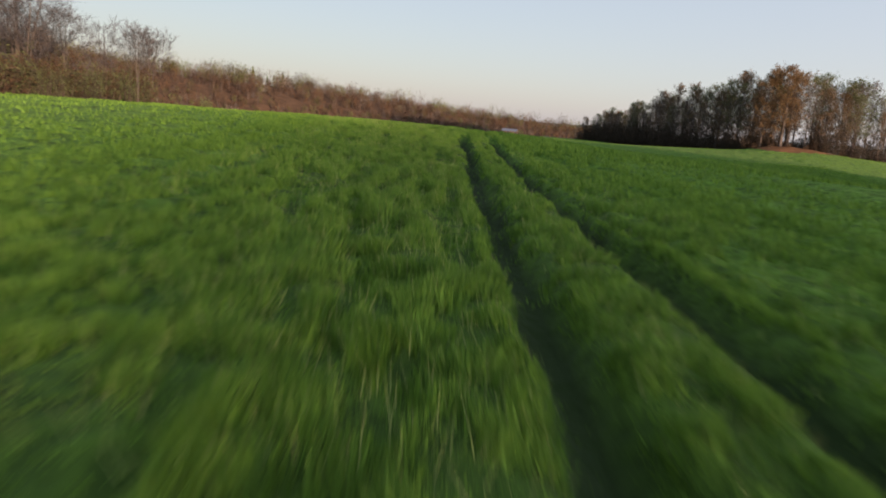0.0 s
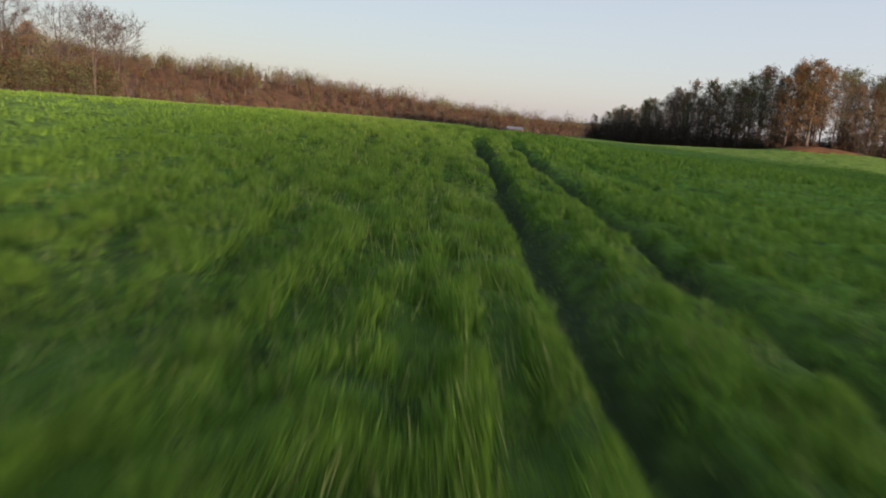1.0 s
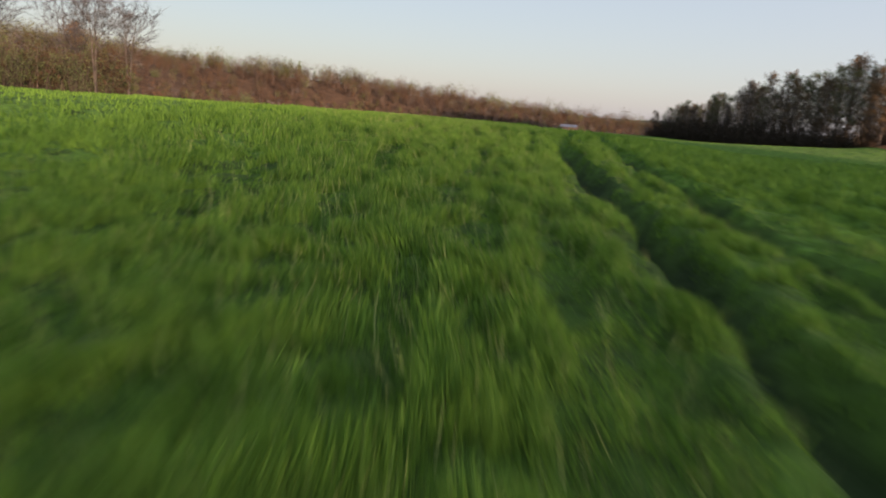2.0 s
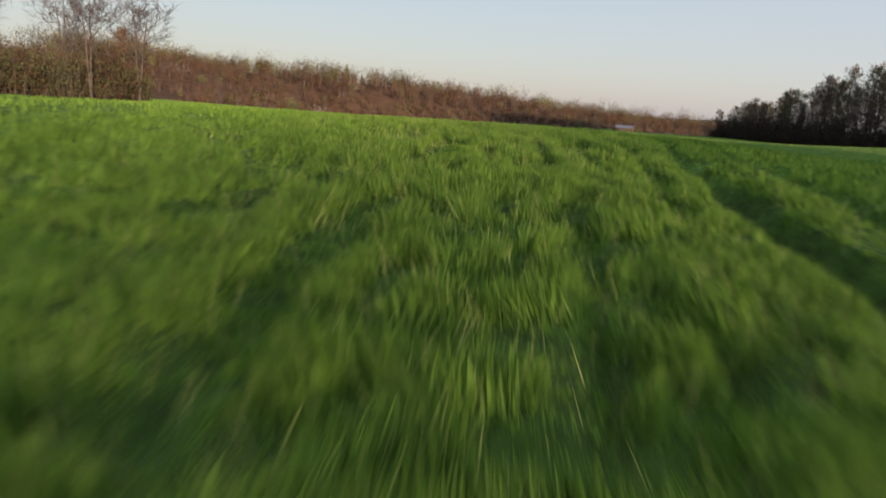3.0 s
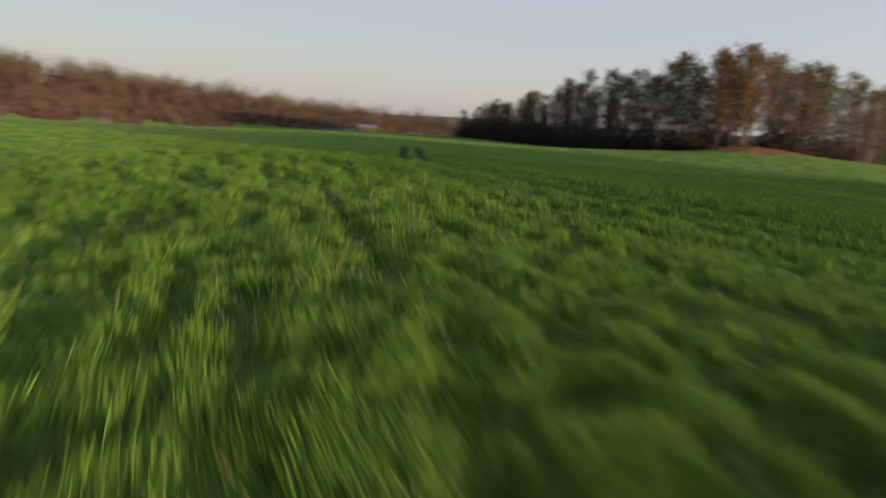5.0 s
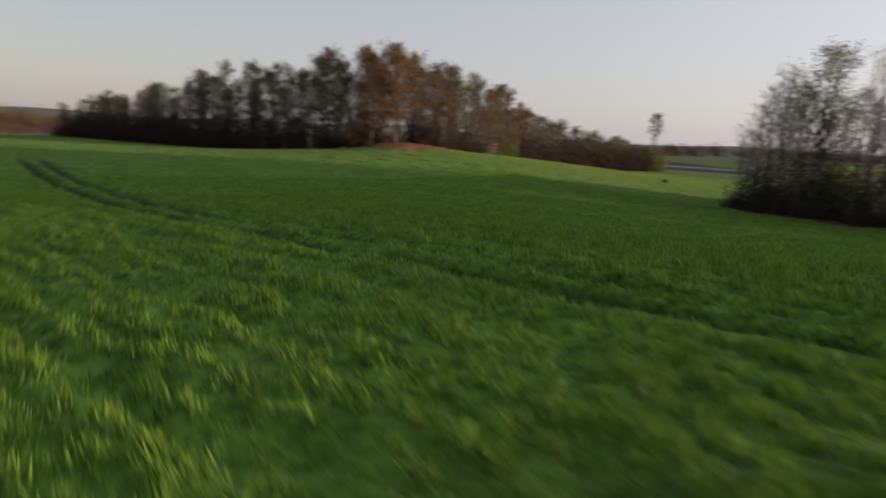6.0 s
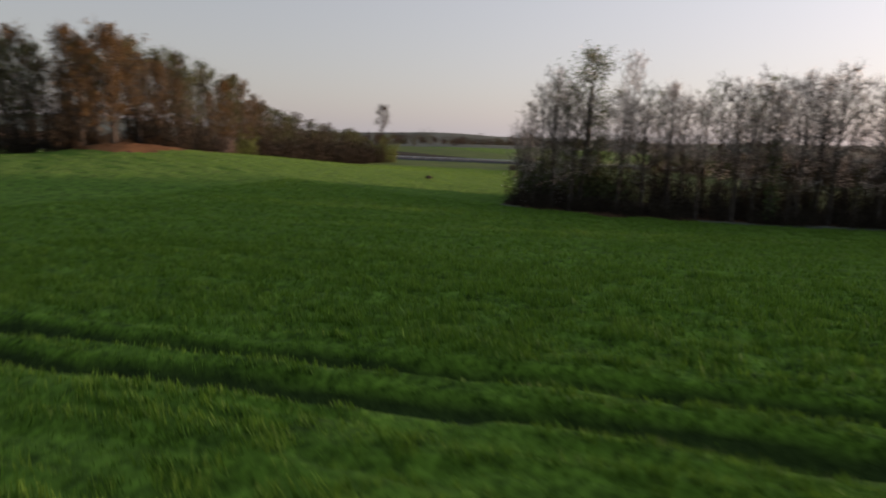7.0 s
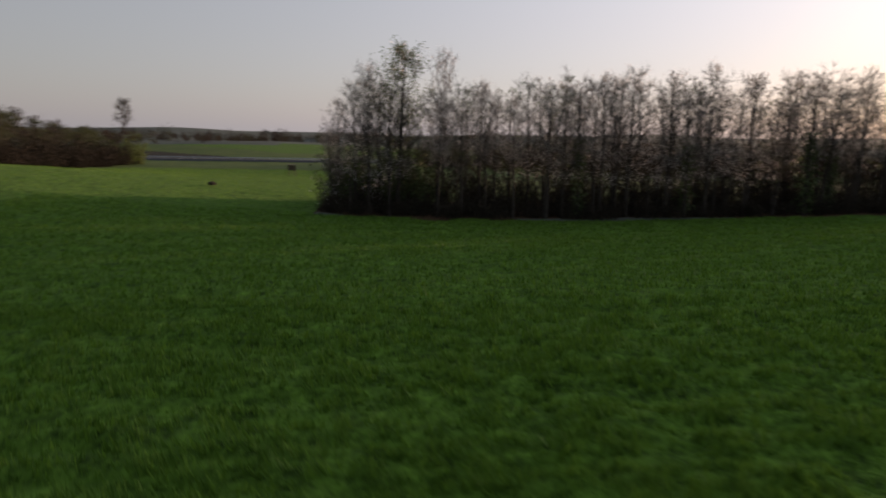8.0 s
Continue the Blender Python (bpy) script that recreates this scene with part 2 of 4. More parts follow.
def box_bm(bm, x0, x1, y0, y1, z0, z1, bevel=0.0):
    r = bmesh.ops.create_cube(bm, size=1)
    bmesh.ops.scale(bm, vec=(x1 - x0, y1 - y0, z1 - z0), verts=r["verts"])
    bmesh.ops.translate(bm, vec=((x0 + x1) / 2, (y0 + y1) / 2, (z0 + z1) / 2), verts=r["verts"])
    if bevel:
        es = list({e for v in r["verts"] for e in v.link_edges})
        bmesh.ops.bevel(bm, geom=es, offset=bevel, segments=1, affect="EDGES")


def box(name, parent, m, x0, x1, y0, y1, z0, z1, bevel=0.0, label=""):
    bm = bmesh.new()
    box_bm(bm, x0, x1, y0, y1, z0, z1, bevel)
    me = bpy.data.meshes.new(name)
    bm.to_mesh(me)
    bm.free()
    me.materials.append(m)
    return part(name, me, parent, label)


# ---------------------------------------------------------------- the lie of the land
SWELLS = [
    (-6, 60, 30, 0.56), (-6, 60, 14, 0.42), (10, 100, 22, 0.92), (115, 190, 35, 3.99), (-40, 80, 40, 0.52),
    (85, 90, 40, -1.90), (30, 30, 35, 1.50), (84, 245, 45, -0.58), (0, 200, 80, 0.27), (240, 200, 60, -0.22),
    (-100, 340, 90, -6.17), (50, 320, 80, 1.91), (2, 30, 12, -0.42), (9, 88, 10, 0.35), (102, 201, 5, 1.2), (111, 198.5, 6, 1.3),
]


def base(x, y):
    """Height of the crop's top, or of bare ground outside the field."""
    x, y = np.asarray(x, float), np.asarray(y, float)
    r = np.hypot(x, y)
    damp = 1 / (1 + (r / 520) ** 4)
    z = -0.45 + -0.0235 * x + 0.00453 * y
    z = z * damp - 7 * (1 - damp)
    for cx, cy, s, h in SWELLS:
        z = z + h * np.exp(-((x - cx) ** 2 + (y - cy) ** 2) / (2 * s * s))
    z = z + 9 * np.exp(-((x - 500) ** 2 + (y - 190) ** 2) / (2 * 115**2))
    d = behind_edge(x, y)
    rise = (20.5 - 13 * smooth((x + 150) / 240)) * (1 - (1 - np.clip(d / 110, 0, 1)) ** 2) * (1 - 0.5 * smooth((d - 130) / 160))
    rise = rise * (0.4 + 0.6 * smooth((y - 230) / 140))
    z = z + rise * smooth((900 - x * 0.6 - np.abs(y - 300)) / 300 + 0.4)
    ang = np.arctan2(x, y)
    far = smooth((r - 900) / 1500) * (22 + 14 * np.sin(ang * 3 + 0.3) + 6 * np.sin(ang * 11) + 4 * np.sin(ang * 27))
    ridge = (8 + 4 * np.sin(ang * 9) + 2.5 * np.sin(ang * 23 + 1)) * np.exp(-(((r - 880) / 150) ** 2)) * smooth((ang - 0.7) / 0.3)
    return z + far + ridge


def behind_edge(x, y):
    """How far a place lies inside the wooded hillside."""
    left = -(x + 112) + 6 * np.sin(y / 40)
    ahead = y - (356 + 0.45 * (x + 118)) + 5 * np.sin(x / 30)
    return np.minimum(np.maximum(left, ahead), (y - 40) * 0.8)


TRACK_Y = (-60, 3, 15, 22, 30, 40, 47, 53, 58, 64, 70, 76, 80, 84, 90, 100, 108, 118, 133, 141, 190)
TRACK_X = (-0.6, 1.08, 1.12, 1.45, 1.65, 1.68, 1.75, 2.3, 3.0, 3.9, 4.7, 5.4, 5.2, 4.5, 4.2, 4.1, 4.1, 4.6, 7.2, 8.6, 19)


def track_x(y):
    """The left wheel track of the tramline."""
    v = sum(np.interp(y + s, TRACK_Y, TRACK_X) for s in (-3, -1, 1, 3)) / 4
    return v + 0.06 * np.sin(y / 5.0)


GAUGE, RUT = 2.05, 0.33


def rut(x, y, wide=1.0):
    """1 in the middle of a wheel track, 0 beside it; the edges are ragged where plants lean in."""
    along = np.asarray(x) * 0
    a = track_x(y) + 0.08 * lattice(along, y, 1.9, 71) + 0.05 * lattice(x, y, 0.6, 73)
    w = RUT * (1 + 1.0 * smooth((y - 75) / 10)) * (1 + 0.22 * lattice(x, y, 1.6, 70))
    d = np.minimum(np.abs(x - a), np.abs(x - a - GAUGE - 0.25 * smooth((y - 70) / 15) - 0.08 * lattice(along, y, 2.9, 72)))
    deep = (0.95 + 0.2 * lattice(x, y, 1.3, 74)) * (1 - 0.55 * smooth((y - 45) / 6) * smooth((76 - y) / 6))
    return smooth(1.35 - d / (w * wide)) * smooth((190 - y) / 20) * np.clip(deep, 0, 1)


def drift(y):
    """The stretch of tall, thick-standing crop swings slightly over the field."""
    return -0.055 * y - 0.0009 * np.maximum(y - 30, 0) ** 2


def bare(x, y):
    """Sparse thin spots in the crop, and two skipped drill rows."""
    v = fbm(x, y * 0.8, 1.7, 31, 2) + 0.25 * lattice(x, y, 0.5, 35)
    spots = np.maximum(smooth((v - 0.8) / 0.3), smooth((lattice(x, y, 0.7, 33) - 0.68) / 0.25))
    skip = np.maximum(smooth(1.4 - np.abs(x + 7.25 + 0.1 * lattice(x, y, 2.0, 36)) / 0.24) * smooth((y - 82) / 4) * smooth((101 - y) / 6),
                      0.7 * smooth(1.4 - np.abs(x + 9.6 + 0.1 * lattice(x, y, 2.0, 37)) / 0.22) * smooth((y - 75) / 4) * smooth((98 - y) / 6))
    return np.maximum(spots, skip)


def drills(x, y):
    """1 in the dark gaps between drill rows that run along the tramline, broken into stretches."""
    u = x + 0.12 * lattice(np.asarray(x) * 0, y, 7, 47)
    v = lattice(u, y * 0.11, 0.36, 48) - 0.35 * lattice(x, y, 2.2, 49)
    return smooth((v - 0.14) / 0.4)


def lumps(x, y):
    """Uneven height of the crop."""
    waves = 0.02 * lattice(x * 1.0 + 0.3 * y, y * 0.6, 1.6, 5) + 0.065 * lattice(x, y * 0.6, 0.42, 9) + 0.05 * lattice(x, y, 0.26, 11)
    waves = waves * (1 - 0.35 * smooth((x - 7) / 6))
    waves = waves * (1 - 0.7 * rut(x, y, 2.4))
    return waves - (0.12 + 0.08 * smooth((x - 8) / 6)) * drills(x, y) - (0.46 + 0.2 * smooth((y - 75) / 10)) * rut(x, y) - 0.2 * bare(x, y) * (1 - rut(x, y, 2.0))


def in_grove(x, y):
    return (x > 89.5 + 1.2 * np.sin(y / 9)) & (x < 116) & (y < 115) & (y > -190)


def in_east_wood(x, y):
    edge = np.where(y > 243, 84 - 0.1 * (y - 243), np.where(y > 201, 84 + (243 - y) * 0.31, 97.0))
    inside = (x > edge) & (y > 189 + 0.12 * np.abs(x - 122)) & (y < 350) & (x < 250)
    return inside & (y < 350 - 0.5 * (x - 70)) & (y < 225 + np.maximum(0, (150 - x)) * 1.5)


def in_left_wood(x, y):
    wob = 1.5 * np.sin(y / 3.7) + 0.8 * np.sin(y / 1.3 + 2)
    return (x < -39.5 - 0.4 * np.maximum(0, y - 92) + wob * 0.6) & (x > -85) & (y > 47 + 2.5 * np.sin(x / 4) - 0.12 * (x + 40)) & (y < 113)


def in_field(x, y):
    f = (behind_edge(x, y) < 0) & (x > -112) & (x < 225) & (y > -60) & (y < 430)
    return f & ~in_grove(x, y) & ~in_east_wood(x, y) & ~in_left_wood(x, y) & ~((x > 89) & (y < 115))


def ground_z(x, y):
    """The height of the ground as built, without the crop's lumps."""
    return base(x, y) - 0.25 * in_field(x, y)


def lines(*stretches):
    return np.unique(np.concatenate([np.arange(a, b + 1e-6, s) for a, b, s in stretches]).round(4))


def ring_out(start, end, first, ratio):
    out, step = [start], first
    while out[-1] < end:
        out.append(out[-1] + step)
        step *= ratio
    return np.array(out)


gx = np.unique(np.concatenate([-ring_out(60, 4300, 3, 1.09), lines((-60, -14, 0.9), (-14, -5, 0.36), (-5, 9, 0.18), (9, 40, 0.45), (40, 60, 0.7), (60, 90, 0.9), (90, 130, 1.6), (250, 430, 5)), ring_out(130, 4300, 2, 1.09)]).round(3))
gy = np.unique(np.concatenate([-ring_out(4, 4300, 2, 1.1), lines((-4, 80, 0.42), (80, 118, 0.45), (118, 220, 1.2)), ring_out(220, 4300, 2, 1.08)]).round(3))
X, Y = np.meshgrid(gx, gy)
fld = in_field(X, Y)
Z = base(X, Y) + np.where(fld, lumps(X, Y) - 0.34, -0.25 + 0.12 * fbm(X, Y, 3, 77))
nx, ny = len(gx), len(gy)
ids = np.arange(nx * ny).reshape(ny, nx)
quads = np.stack([ids[:-1, :-1], ids[:-1, 1:], ids[1:, 1:], ids[1:, :-1]], -1).reshape(-1, 4)
cx, cy = ((X[:-1, :-1] + X[1:, 1:]) / 2).ravel(), ((Y[:-1, :-1] + Y[1:, 1:]) / 2).ravel()
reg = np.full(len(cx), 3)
reg[(cx > 110) & (cx < 330) & (cy < 150) & (cy > -300)] = 2
reg[(behind_edge(cx, cy) > 0) & (np.hypot(cx, cy) < 900)] = 1
reg[in_grove(cx, cy) | in_east_wood(cx, cy) | in_left_wood(cx, cy)] = 1
reg[in_field(cx, cy)] = 0
reg[(cx > 97) & (cx < 122) & (cy > 189.5 + 0.8 * np.sin(cx * 0.9) + 0.03 * (cx - 107) ** 2) & (cy < 206)] = 5
q = np.hypot(cx, cy - 105)
over = (cx > 200) & (cy > 40) & (cy < 330)
plough = 306 + np.maximum(0, cy - 158) * 1.0
reg[over & (q > 230) & (q < 306)] = 2
reg[over & (q >= 302) & (q < plough)] = 4
reg[over & (q >= np.maximum(plough, 302)) & (q < plough + 55)] = 2
reg[over & (q >= plough + 55) & (q < 470 + 30 * np.sin(cy / 45))] = 0
reg[(cy <= -60) & (cx > -112) & (cx < 89) & (cy > -400)] = 0
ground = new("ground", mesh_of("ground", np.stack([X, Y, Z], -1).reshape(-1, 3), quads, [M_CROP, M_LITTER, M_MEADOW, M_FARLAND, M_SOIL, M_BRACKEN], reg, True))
tread_shade = ground.data.attributes.new("tread_shade", "FLOAT", "POINT")
rut_soil_shade = np.where(Y > 75, 0.9 * smooth((rut(X, Y) - 0.12) / 0.4), smooth((rut(X, Y) - 0.25) / 0.5))
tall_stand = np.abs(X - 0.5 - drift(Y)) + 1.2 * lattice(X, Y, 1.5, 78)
# occlusion between the dense blades, painted into the ground colour
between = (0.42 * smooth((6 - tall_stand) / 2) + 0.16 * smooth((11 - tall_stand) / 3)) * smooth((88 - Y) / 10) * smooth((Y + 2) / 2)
tread_shade.data.foreach_set("value", np.maximum(rut_soil_shade, between).astype(np.float32).ravel())
tagged(ground, "rolling green cereal field with brown woodland floor around it", "ground", kind="structure")


def surface(x, y):
    """The height of the ground's mesh at any place."""
    i, j = np.clip(np.searchsorted(gx, x) - 1, 0, nx - 2), np.clip(np.searchsorted(gy, y) - 1, 0, ny - 2)
    u, v = (x - gx[i]) / (gx[i + 1] - gx[i]), (y - gy[j]) / (gy[j + 1] - gy[j])
    return (Z[j, i] * (1 - u) + Z[j, i + 1] * u) * (1 - v) + (Z[j + 1, i] * (1 - u) + Z[j + 1, i + 1] * u) * v


def crop_blades(x, y, tall, width, rng):
    """Single upright blades with a bent tip."""
    n = len(x)
    z = surface(x, y) - 0.03
    a = rng.uniform(0, 2 * np.pi, n)
    lean = (0.32 + 0.25 * lattice(x, y, 0.4, 66) + rng.uniform(-0.15, 0.3, n)) * tall
    s = np.stack([np.cos(a), np.sin(a), np.zeros(n)], 1)
    b = 2.0 + 2.2 * lattice(x, y, 0.5, 67) + rng.normal(0, 0.9, n)
    g = np.stack([np.cos(b), np.sin(b), np.zeros(n)], 1)
    foot = np.stack([x, y, z], 1)
    up = np.array([0, 0, 1.0])
    tip = foot + g * lean[:, None] + up * tall[:, None]
    w = s * width[:, None] / 2
    return np.stack([foot - w, foot + w, tip], 1).reshape(-1, 3), np.arange(3 * n).reshape(-1, 3)


def clumps(x, y):
    """0 in the gaps between tillering clumps of crop, 1 in their middle."""
    return smooth(0.65 + 0.95 * lattice(x, y * 0.7, 0.32, 61) + 0.2 * lattice(x, y * 0.7, 1.4, 62)) * (1 - 0.75 * drills(x, y))


def sow(x0, x1, y0, y1, per_m2, follow, rng):
    n = int((x1 - x0) * (y1 - y0) * per_m2)
    x, y = rng.uniform(x0, x1, n) + rng.normal(0, 1, n) * follow, rng.uniform(y0, y1, n)
    if y1 < 105:
        x = x + drift(y)
    keep = rng.uniform(0, 1, n) > np.clip(rut(x, y) * np.where(y > 60, 1.7, 1.25), 0, 1) * 0.96
    keep &= rng.uniform(0, 1, n) > bare(x, y) * 0.8
    keep &= in_field(x, y)
    keep &= rng.uniform(0, 1, n) < 0.4 + 0.7 * clumps(x, y)
    return x[keep], y[keep]


rng = np.random.default_rng(3)
pieces = []
for x0, x1, y0, y1, per, follow, hi, wd in (
    (-1.6, 2.2, 0, 72, 950, 0.0, 0.27, 0.0145),
    (-4.5, 5.5, 0, 78, 360, 0.3, 0.28, 0.022),
    (-9, 11, 1, 84, 130, 0.6, 0.28, 0.038),
    (-16, 18, 2, 106, 36, 1.0, 0.28, 0.06),
    (-12, 30, 74, 128, 70, 1.0, 0.34, 0.05),
    (-40, 5, 20, 150, 12.0, 2.0, 0.27, 0.08),
    (5, 88, 40, 150, 17.0, 1.0, 0.36, 0.12),
    (-110, -38, -20, 150, 7.0, 2.0, 0.24, 0.09),
    (-110, 90, 148, 350, 3.0, 3.0, 0.17, 0.11),
    (90, 232, 117, 190, 10.0, 3.0, 0.22, 0.075),
):
    bx, by = sow(x0, x1, y0, y1, per, follow, rng)
    tall = hi * rng.uniform(0.7, 1.0, len(bx)) * (1 - 0.5 * rut(bx, by)) * (1 - 0.45 * rut(bx, by, 2.2)) * (0.3 + 0.9 * clumps(bx, by))
    v, f = crop_blades(bx, by, tall, wd * rng.uniform(0.6, 1.4, len(bx)), rng)
    pieces.append((v, f, 0))
for x0, x1, per, wd in ((-2.5, 3, 32, 0.008), (-6, 7, 14, 0.012)):
    bx, by = sow(x0, x1, 0, 84, per, 0.3, rng)
    v, f = crop_blades(bx, by, rng.uniform(0.26, 0.4, len(bx)) * (1 - 0.6 * rut(bx, by, 2.0)), wd * rng.uniform(0.7, 1.3, len(bx)), rng)
    pieces.append((v, f, 1))
v, f, tone = joined(pieces)
tagged(new("young_cereal_crop", mesh_of("young_cereal_crop", v, f, [M_BLADE, M_STALK], tone)), "dense young green cereal blades on the field", "crop", kind="stuff")


# ---------------------------------------------------------------- trees
def grow(rng, height, girth, first, spread, limbs, subs, twigs, rise=0.75, forks=1):
    """Skeleton of a broadleaved tree: its wood, its twigs and the places of its leaf clumps."""
    thick, thin, fine, tips = [], [], [], []
    stems = [(0.0, 0.0)] if forks == 1 else [(rng.uniform(-0.1, 0.1), rng.uniform(-0.1, 0.1)) for _ in range(forks)]
    for sx, sy in stems:
        top = height * rng.uniform(0.86, 1.0) if forks > 1 else height
        k = 9
        hz = np.linspace(-0.3, top, k)
        wob = np.cumsum(rng.normal(0, 0.012 * height, (k, 2)), 0) * (np.linspace(0, 1, k)[:, None] ** 1.2)
        px = np.stack([sx * hz + wob[:, 0] * 0.5, sy * hz + wob[:, 1] * 0.5, hz], 1)
        pr = girth / forks**0.5 * (1 - np.linspace(0, 0.95, k)) ** 0.9 + 0.012
        pr[0] *= 1.35
        for i in range(k - 1):
            thick.append((px[i], px[i + 1], pr[i], pr[i + 1], 7))
        for j in range(limbs // forks):
            h = first + (0.97 - first) * ((j + rng.uniform(0.2, 0.8)) / (limbs // forks))
            at = np.array([np.interp(h * top, hz, px[:, c]) for c in range(3)])
            r = np.interp(h * top, hz, pr) * rng.uniform(0.35, 0.6)
            a = j * 2.4 + rng.uniform(-0.6, 0.6)
            prof = np.sin(np.pi * min(1, (h - first) / (1 - first) * 0.78 + 0.22)) ** 0.8
            ln = spread * prof * rng.uniform(0.7, 1.2) + 0.4
            d = np.array([np.cos(a), np.sin(a), rise * rng.uniform(0.7, 1.4)])
            d /= np.linalg.norm(d)
            q, m = [at], 4
            for i in range(m):
                d = d + rng.normal(0, 0.13, 3) + np.array([0, 0, 0.1])
                d /= np.linalg.norm(d)
                q.append(q[-1] + d * ln / m)
            for i in range(m):
                thick.append((q[i], q[i + 1], r * (1 - 0.22 * i), r * (1 - 0.22 * (i + 1)), 4))
            for s in range(subs):
                u = rng.uniform(0.25, 1.0)
                i = min(m - 1, int(u * m))
                o = q[i] + (q[i + 1] - q[i]) * (u * m - i)
                e = d * 0.6 + rng.normal(0, 0.6, 3) + np.array([0, 0, 0.3])
                e /= np.linalg.norm(e)
                sl = ln * rng.uniform(0.22, 0.42) + 0.3
                o2 = o + e * sl
                thin.append((o, o2, max(0.012, r * 0.3), 0.012))
                for t in range(twigs):
                    b = o + (o2 - o) * rng.uniform(0.25, 1)
                    e2 = e * 0.7 + rng.normal(0, 0.55, 3) + np.array([0, 0, 0.25])
                    e2 /= np.linalg.norm(e2)
                    b2 = b + e2 * sl * rng.uniform(0.35, 0.75)
                    fine.append((b, b2, 0.02))
                    tips.append(b2)
                    tips.append(b + (b2 - b) * 0.5)
    return thick, thin, fine, np.array(tips)


def tree(name, label, category, seed, height, girth, first, spread, limbs=24, subs=5, twigs=4, rise=0.75, forks=1, leaf=None, leaf_size=0.13,
         leaf_share=0.6, leaf2=None, share2=0.0, twig_m=None, ivy=0, coarse=False, group=""):
    """A standing tree with a trunk part (stem and limbs) and a crown part (twigs and leaves)."""
    rng = np.random.default_rng(seed)
    thick, thin, fine, tips = grow(rng, height, girth, first, spread, limbs, subs, twigs, rise, forks)
    root = thing(name, label, category, group)
    pieces = []
    for sides in (7, 4):
        sel = [t for t in thick if t[4] == sides]
        pieces.append((*frusta([t[0] for t in sel], [t[1] for t in sel], [t[2] for t in sel], [t[3] for t in sel], 3 if coarse and sides == 4 else sides), 0))
    v, f, s = joined(pieces)
    part("trunk", mesh_of("trunk", v, f, [M_BARK], s, True), root)
    if coarse:
        pieces = [(*slivers([t[0] for t in thin], [t[1] for t in thin], [t[2] * 1.6 for t in thin], rng), 0)]
    else:
        pieces = [(*frusta([t[0] for t in thin], [t[1] for t in thin], [t[2] for t in thin], [t[3] for t in thin], 3), 0)]
    pieces.append((*slivers([t[0] for t in fine], [t[1] for t in fine], [t[2] for t in fine], rng), 0))
    if leaf and leaf_share > 0:
        n = int(len(tips) * leaf_share)
        c = tips[rng.integers(0, len(tips), n)] + rng.normal(0, 0.22, (n, 3))
        pieces.append((*(sprays if coarse else leaves)(c, leaf_size, rng), 1))
    if leaf2 and share2 > 0:
        n = int(len(tips) * share2)
        c = tips[rng.integers(0, len(tips), n)] + rng.normal(0, 0.22, (n, 3))
        pieces.append((*leaves(c, leaf_size, rng), 2))
    v, f, s = joined(pieces)
    part("crown", mesh_of("crown", v, f, [twig_m or M_TWIG, leaf or M_YOUNG, leaf2 or M_BLOSSOM], s), root)
    if ivy:
        h = rng.uniform(0.2, 0.6 * height, ivy)
        a = rng.uniform(0, 2 * np.pi, ivy)
        r = girth * 0.9 + rng.gamma(2.0, 0.22, ivy)
        c = np.stack([r * np.cos(a), r * np.sin(a), h], 1)
        part("ivy", mesh_of("ivy", *leaves(c, 0.2, rng), [M_DARKLEAF]), root, "dark green ivy round the trunk")
    return root


def shrub(name, label, category, seed, height, width, stems=60, leaf=None, count=500, leaf_size=0.12, twig_m=None, coarse=False, airy=False, group=""):
    """A many-stemmed bush with a stems part and a foliage part."""
    rng = np.random.default_rng(seed)
    root = thing(name, label, category, group)
    p0, p1, r0, r1, fine, tips = [], [], [], [], [], []
    for _ in range(stems):
        a = rng.uniform(0, 2 * np.pi)
        o = np.array([np.cos(a), np.sin(a), 0]) * width * 0.5 * rng.uniform(0, 0.8) ** 0.7
        o[2] = -0.15
        out = np.array([np.cos(a), np.sin(a), 0]) * rng.uniform(0.0, 0.35) + rng.normal(0, 0.12, 3)
        h = height * rng.uniform(0.5, 1.0) * (1 - 0.5 * (np.hypot(o[0], o[1]) / (width * 0.5)) ** 2)
        q = [o]
        for i in range(3):
            q.append(q[-1] + (np.array([0, 0, 1.0]) + out * (0.5 + i * 0.6) + rng.normal(0, 0.1, 3)) * h / 3)
        for i in range(3):
            p0.append(q[i]), p1.append(q[i + 1]), r0.append(0.035 - 0.01 * i), r1.append(0.025 - 0.009 * i)
            for _ in range(3):
                b = q[i] + (q[i + 1] - q[i]) * rng.uniform(0.2, 1)
                e = rng.normal(0, 1, 3) * 0.8 + np.array([0, 0, 0.6])
                e = b + e / np.linalg.norm(e) * rng.uniform(0.3, 1.0) * (0.3 + 0.12 * height)
                fine.append((b, e, 0.018))
                tips.append(e), tips.append((b + e) / 2)
    tagged(part("branchwork", mesh_of("branchwork", *frusta(p0, p1, r0, r1, 3), [twig_m or M_BRUSH]), root), kind="stuff")
    tagged(part("brushwood", mesh_of("brushwood", *slivers([t[0] for t in fine], [t[1] for t in fine], [t[2] for t in fine], rng), [twig_m or M_BRUSH]), root), kind="stuff")
    if leaf:
        tips = np.array(tips)
        c = tips[rng.integers(0, len(tips), count)] + rng.normal(0, 0.16, (count, 3))
        part("foliage", mesh_of("foliage", *(sprays if airy else chips if coarse else leaves)(c, leaf_size, rng), [leaf]), root)
    return root


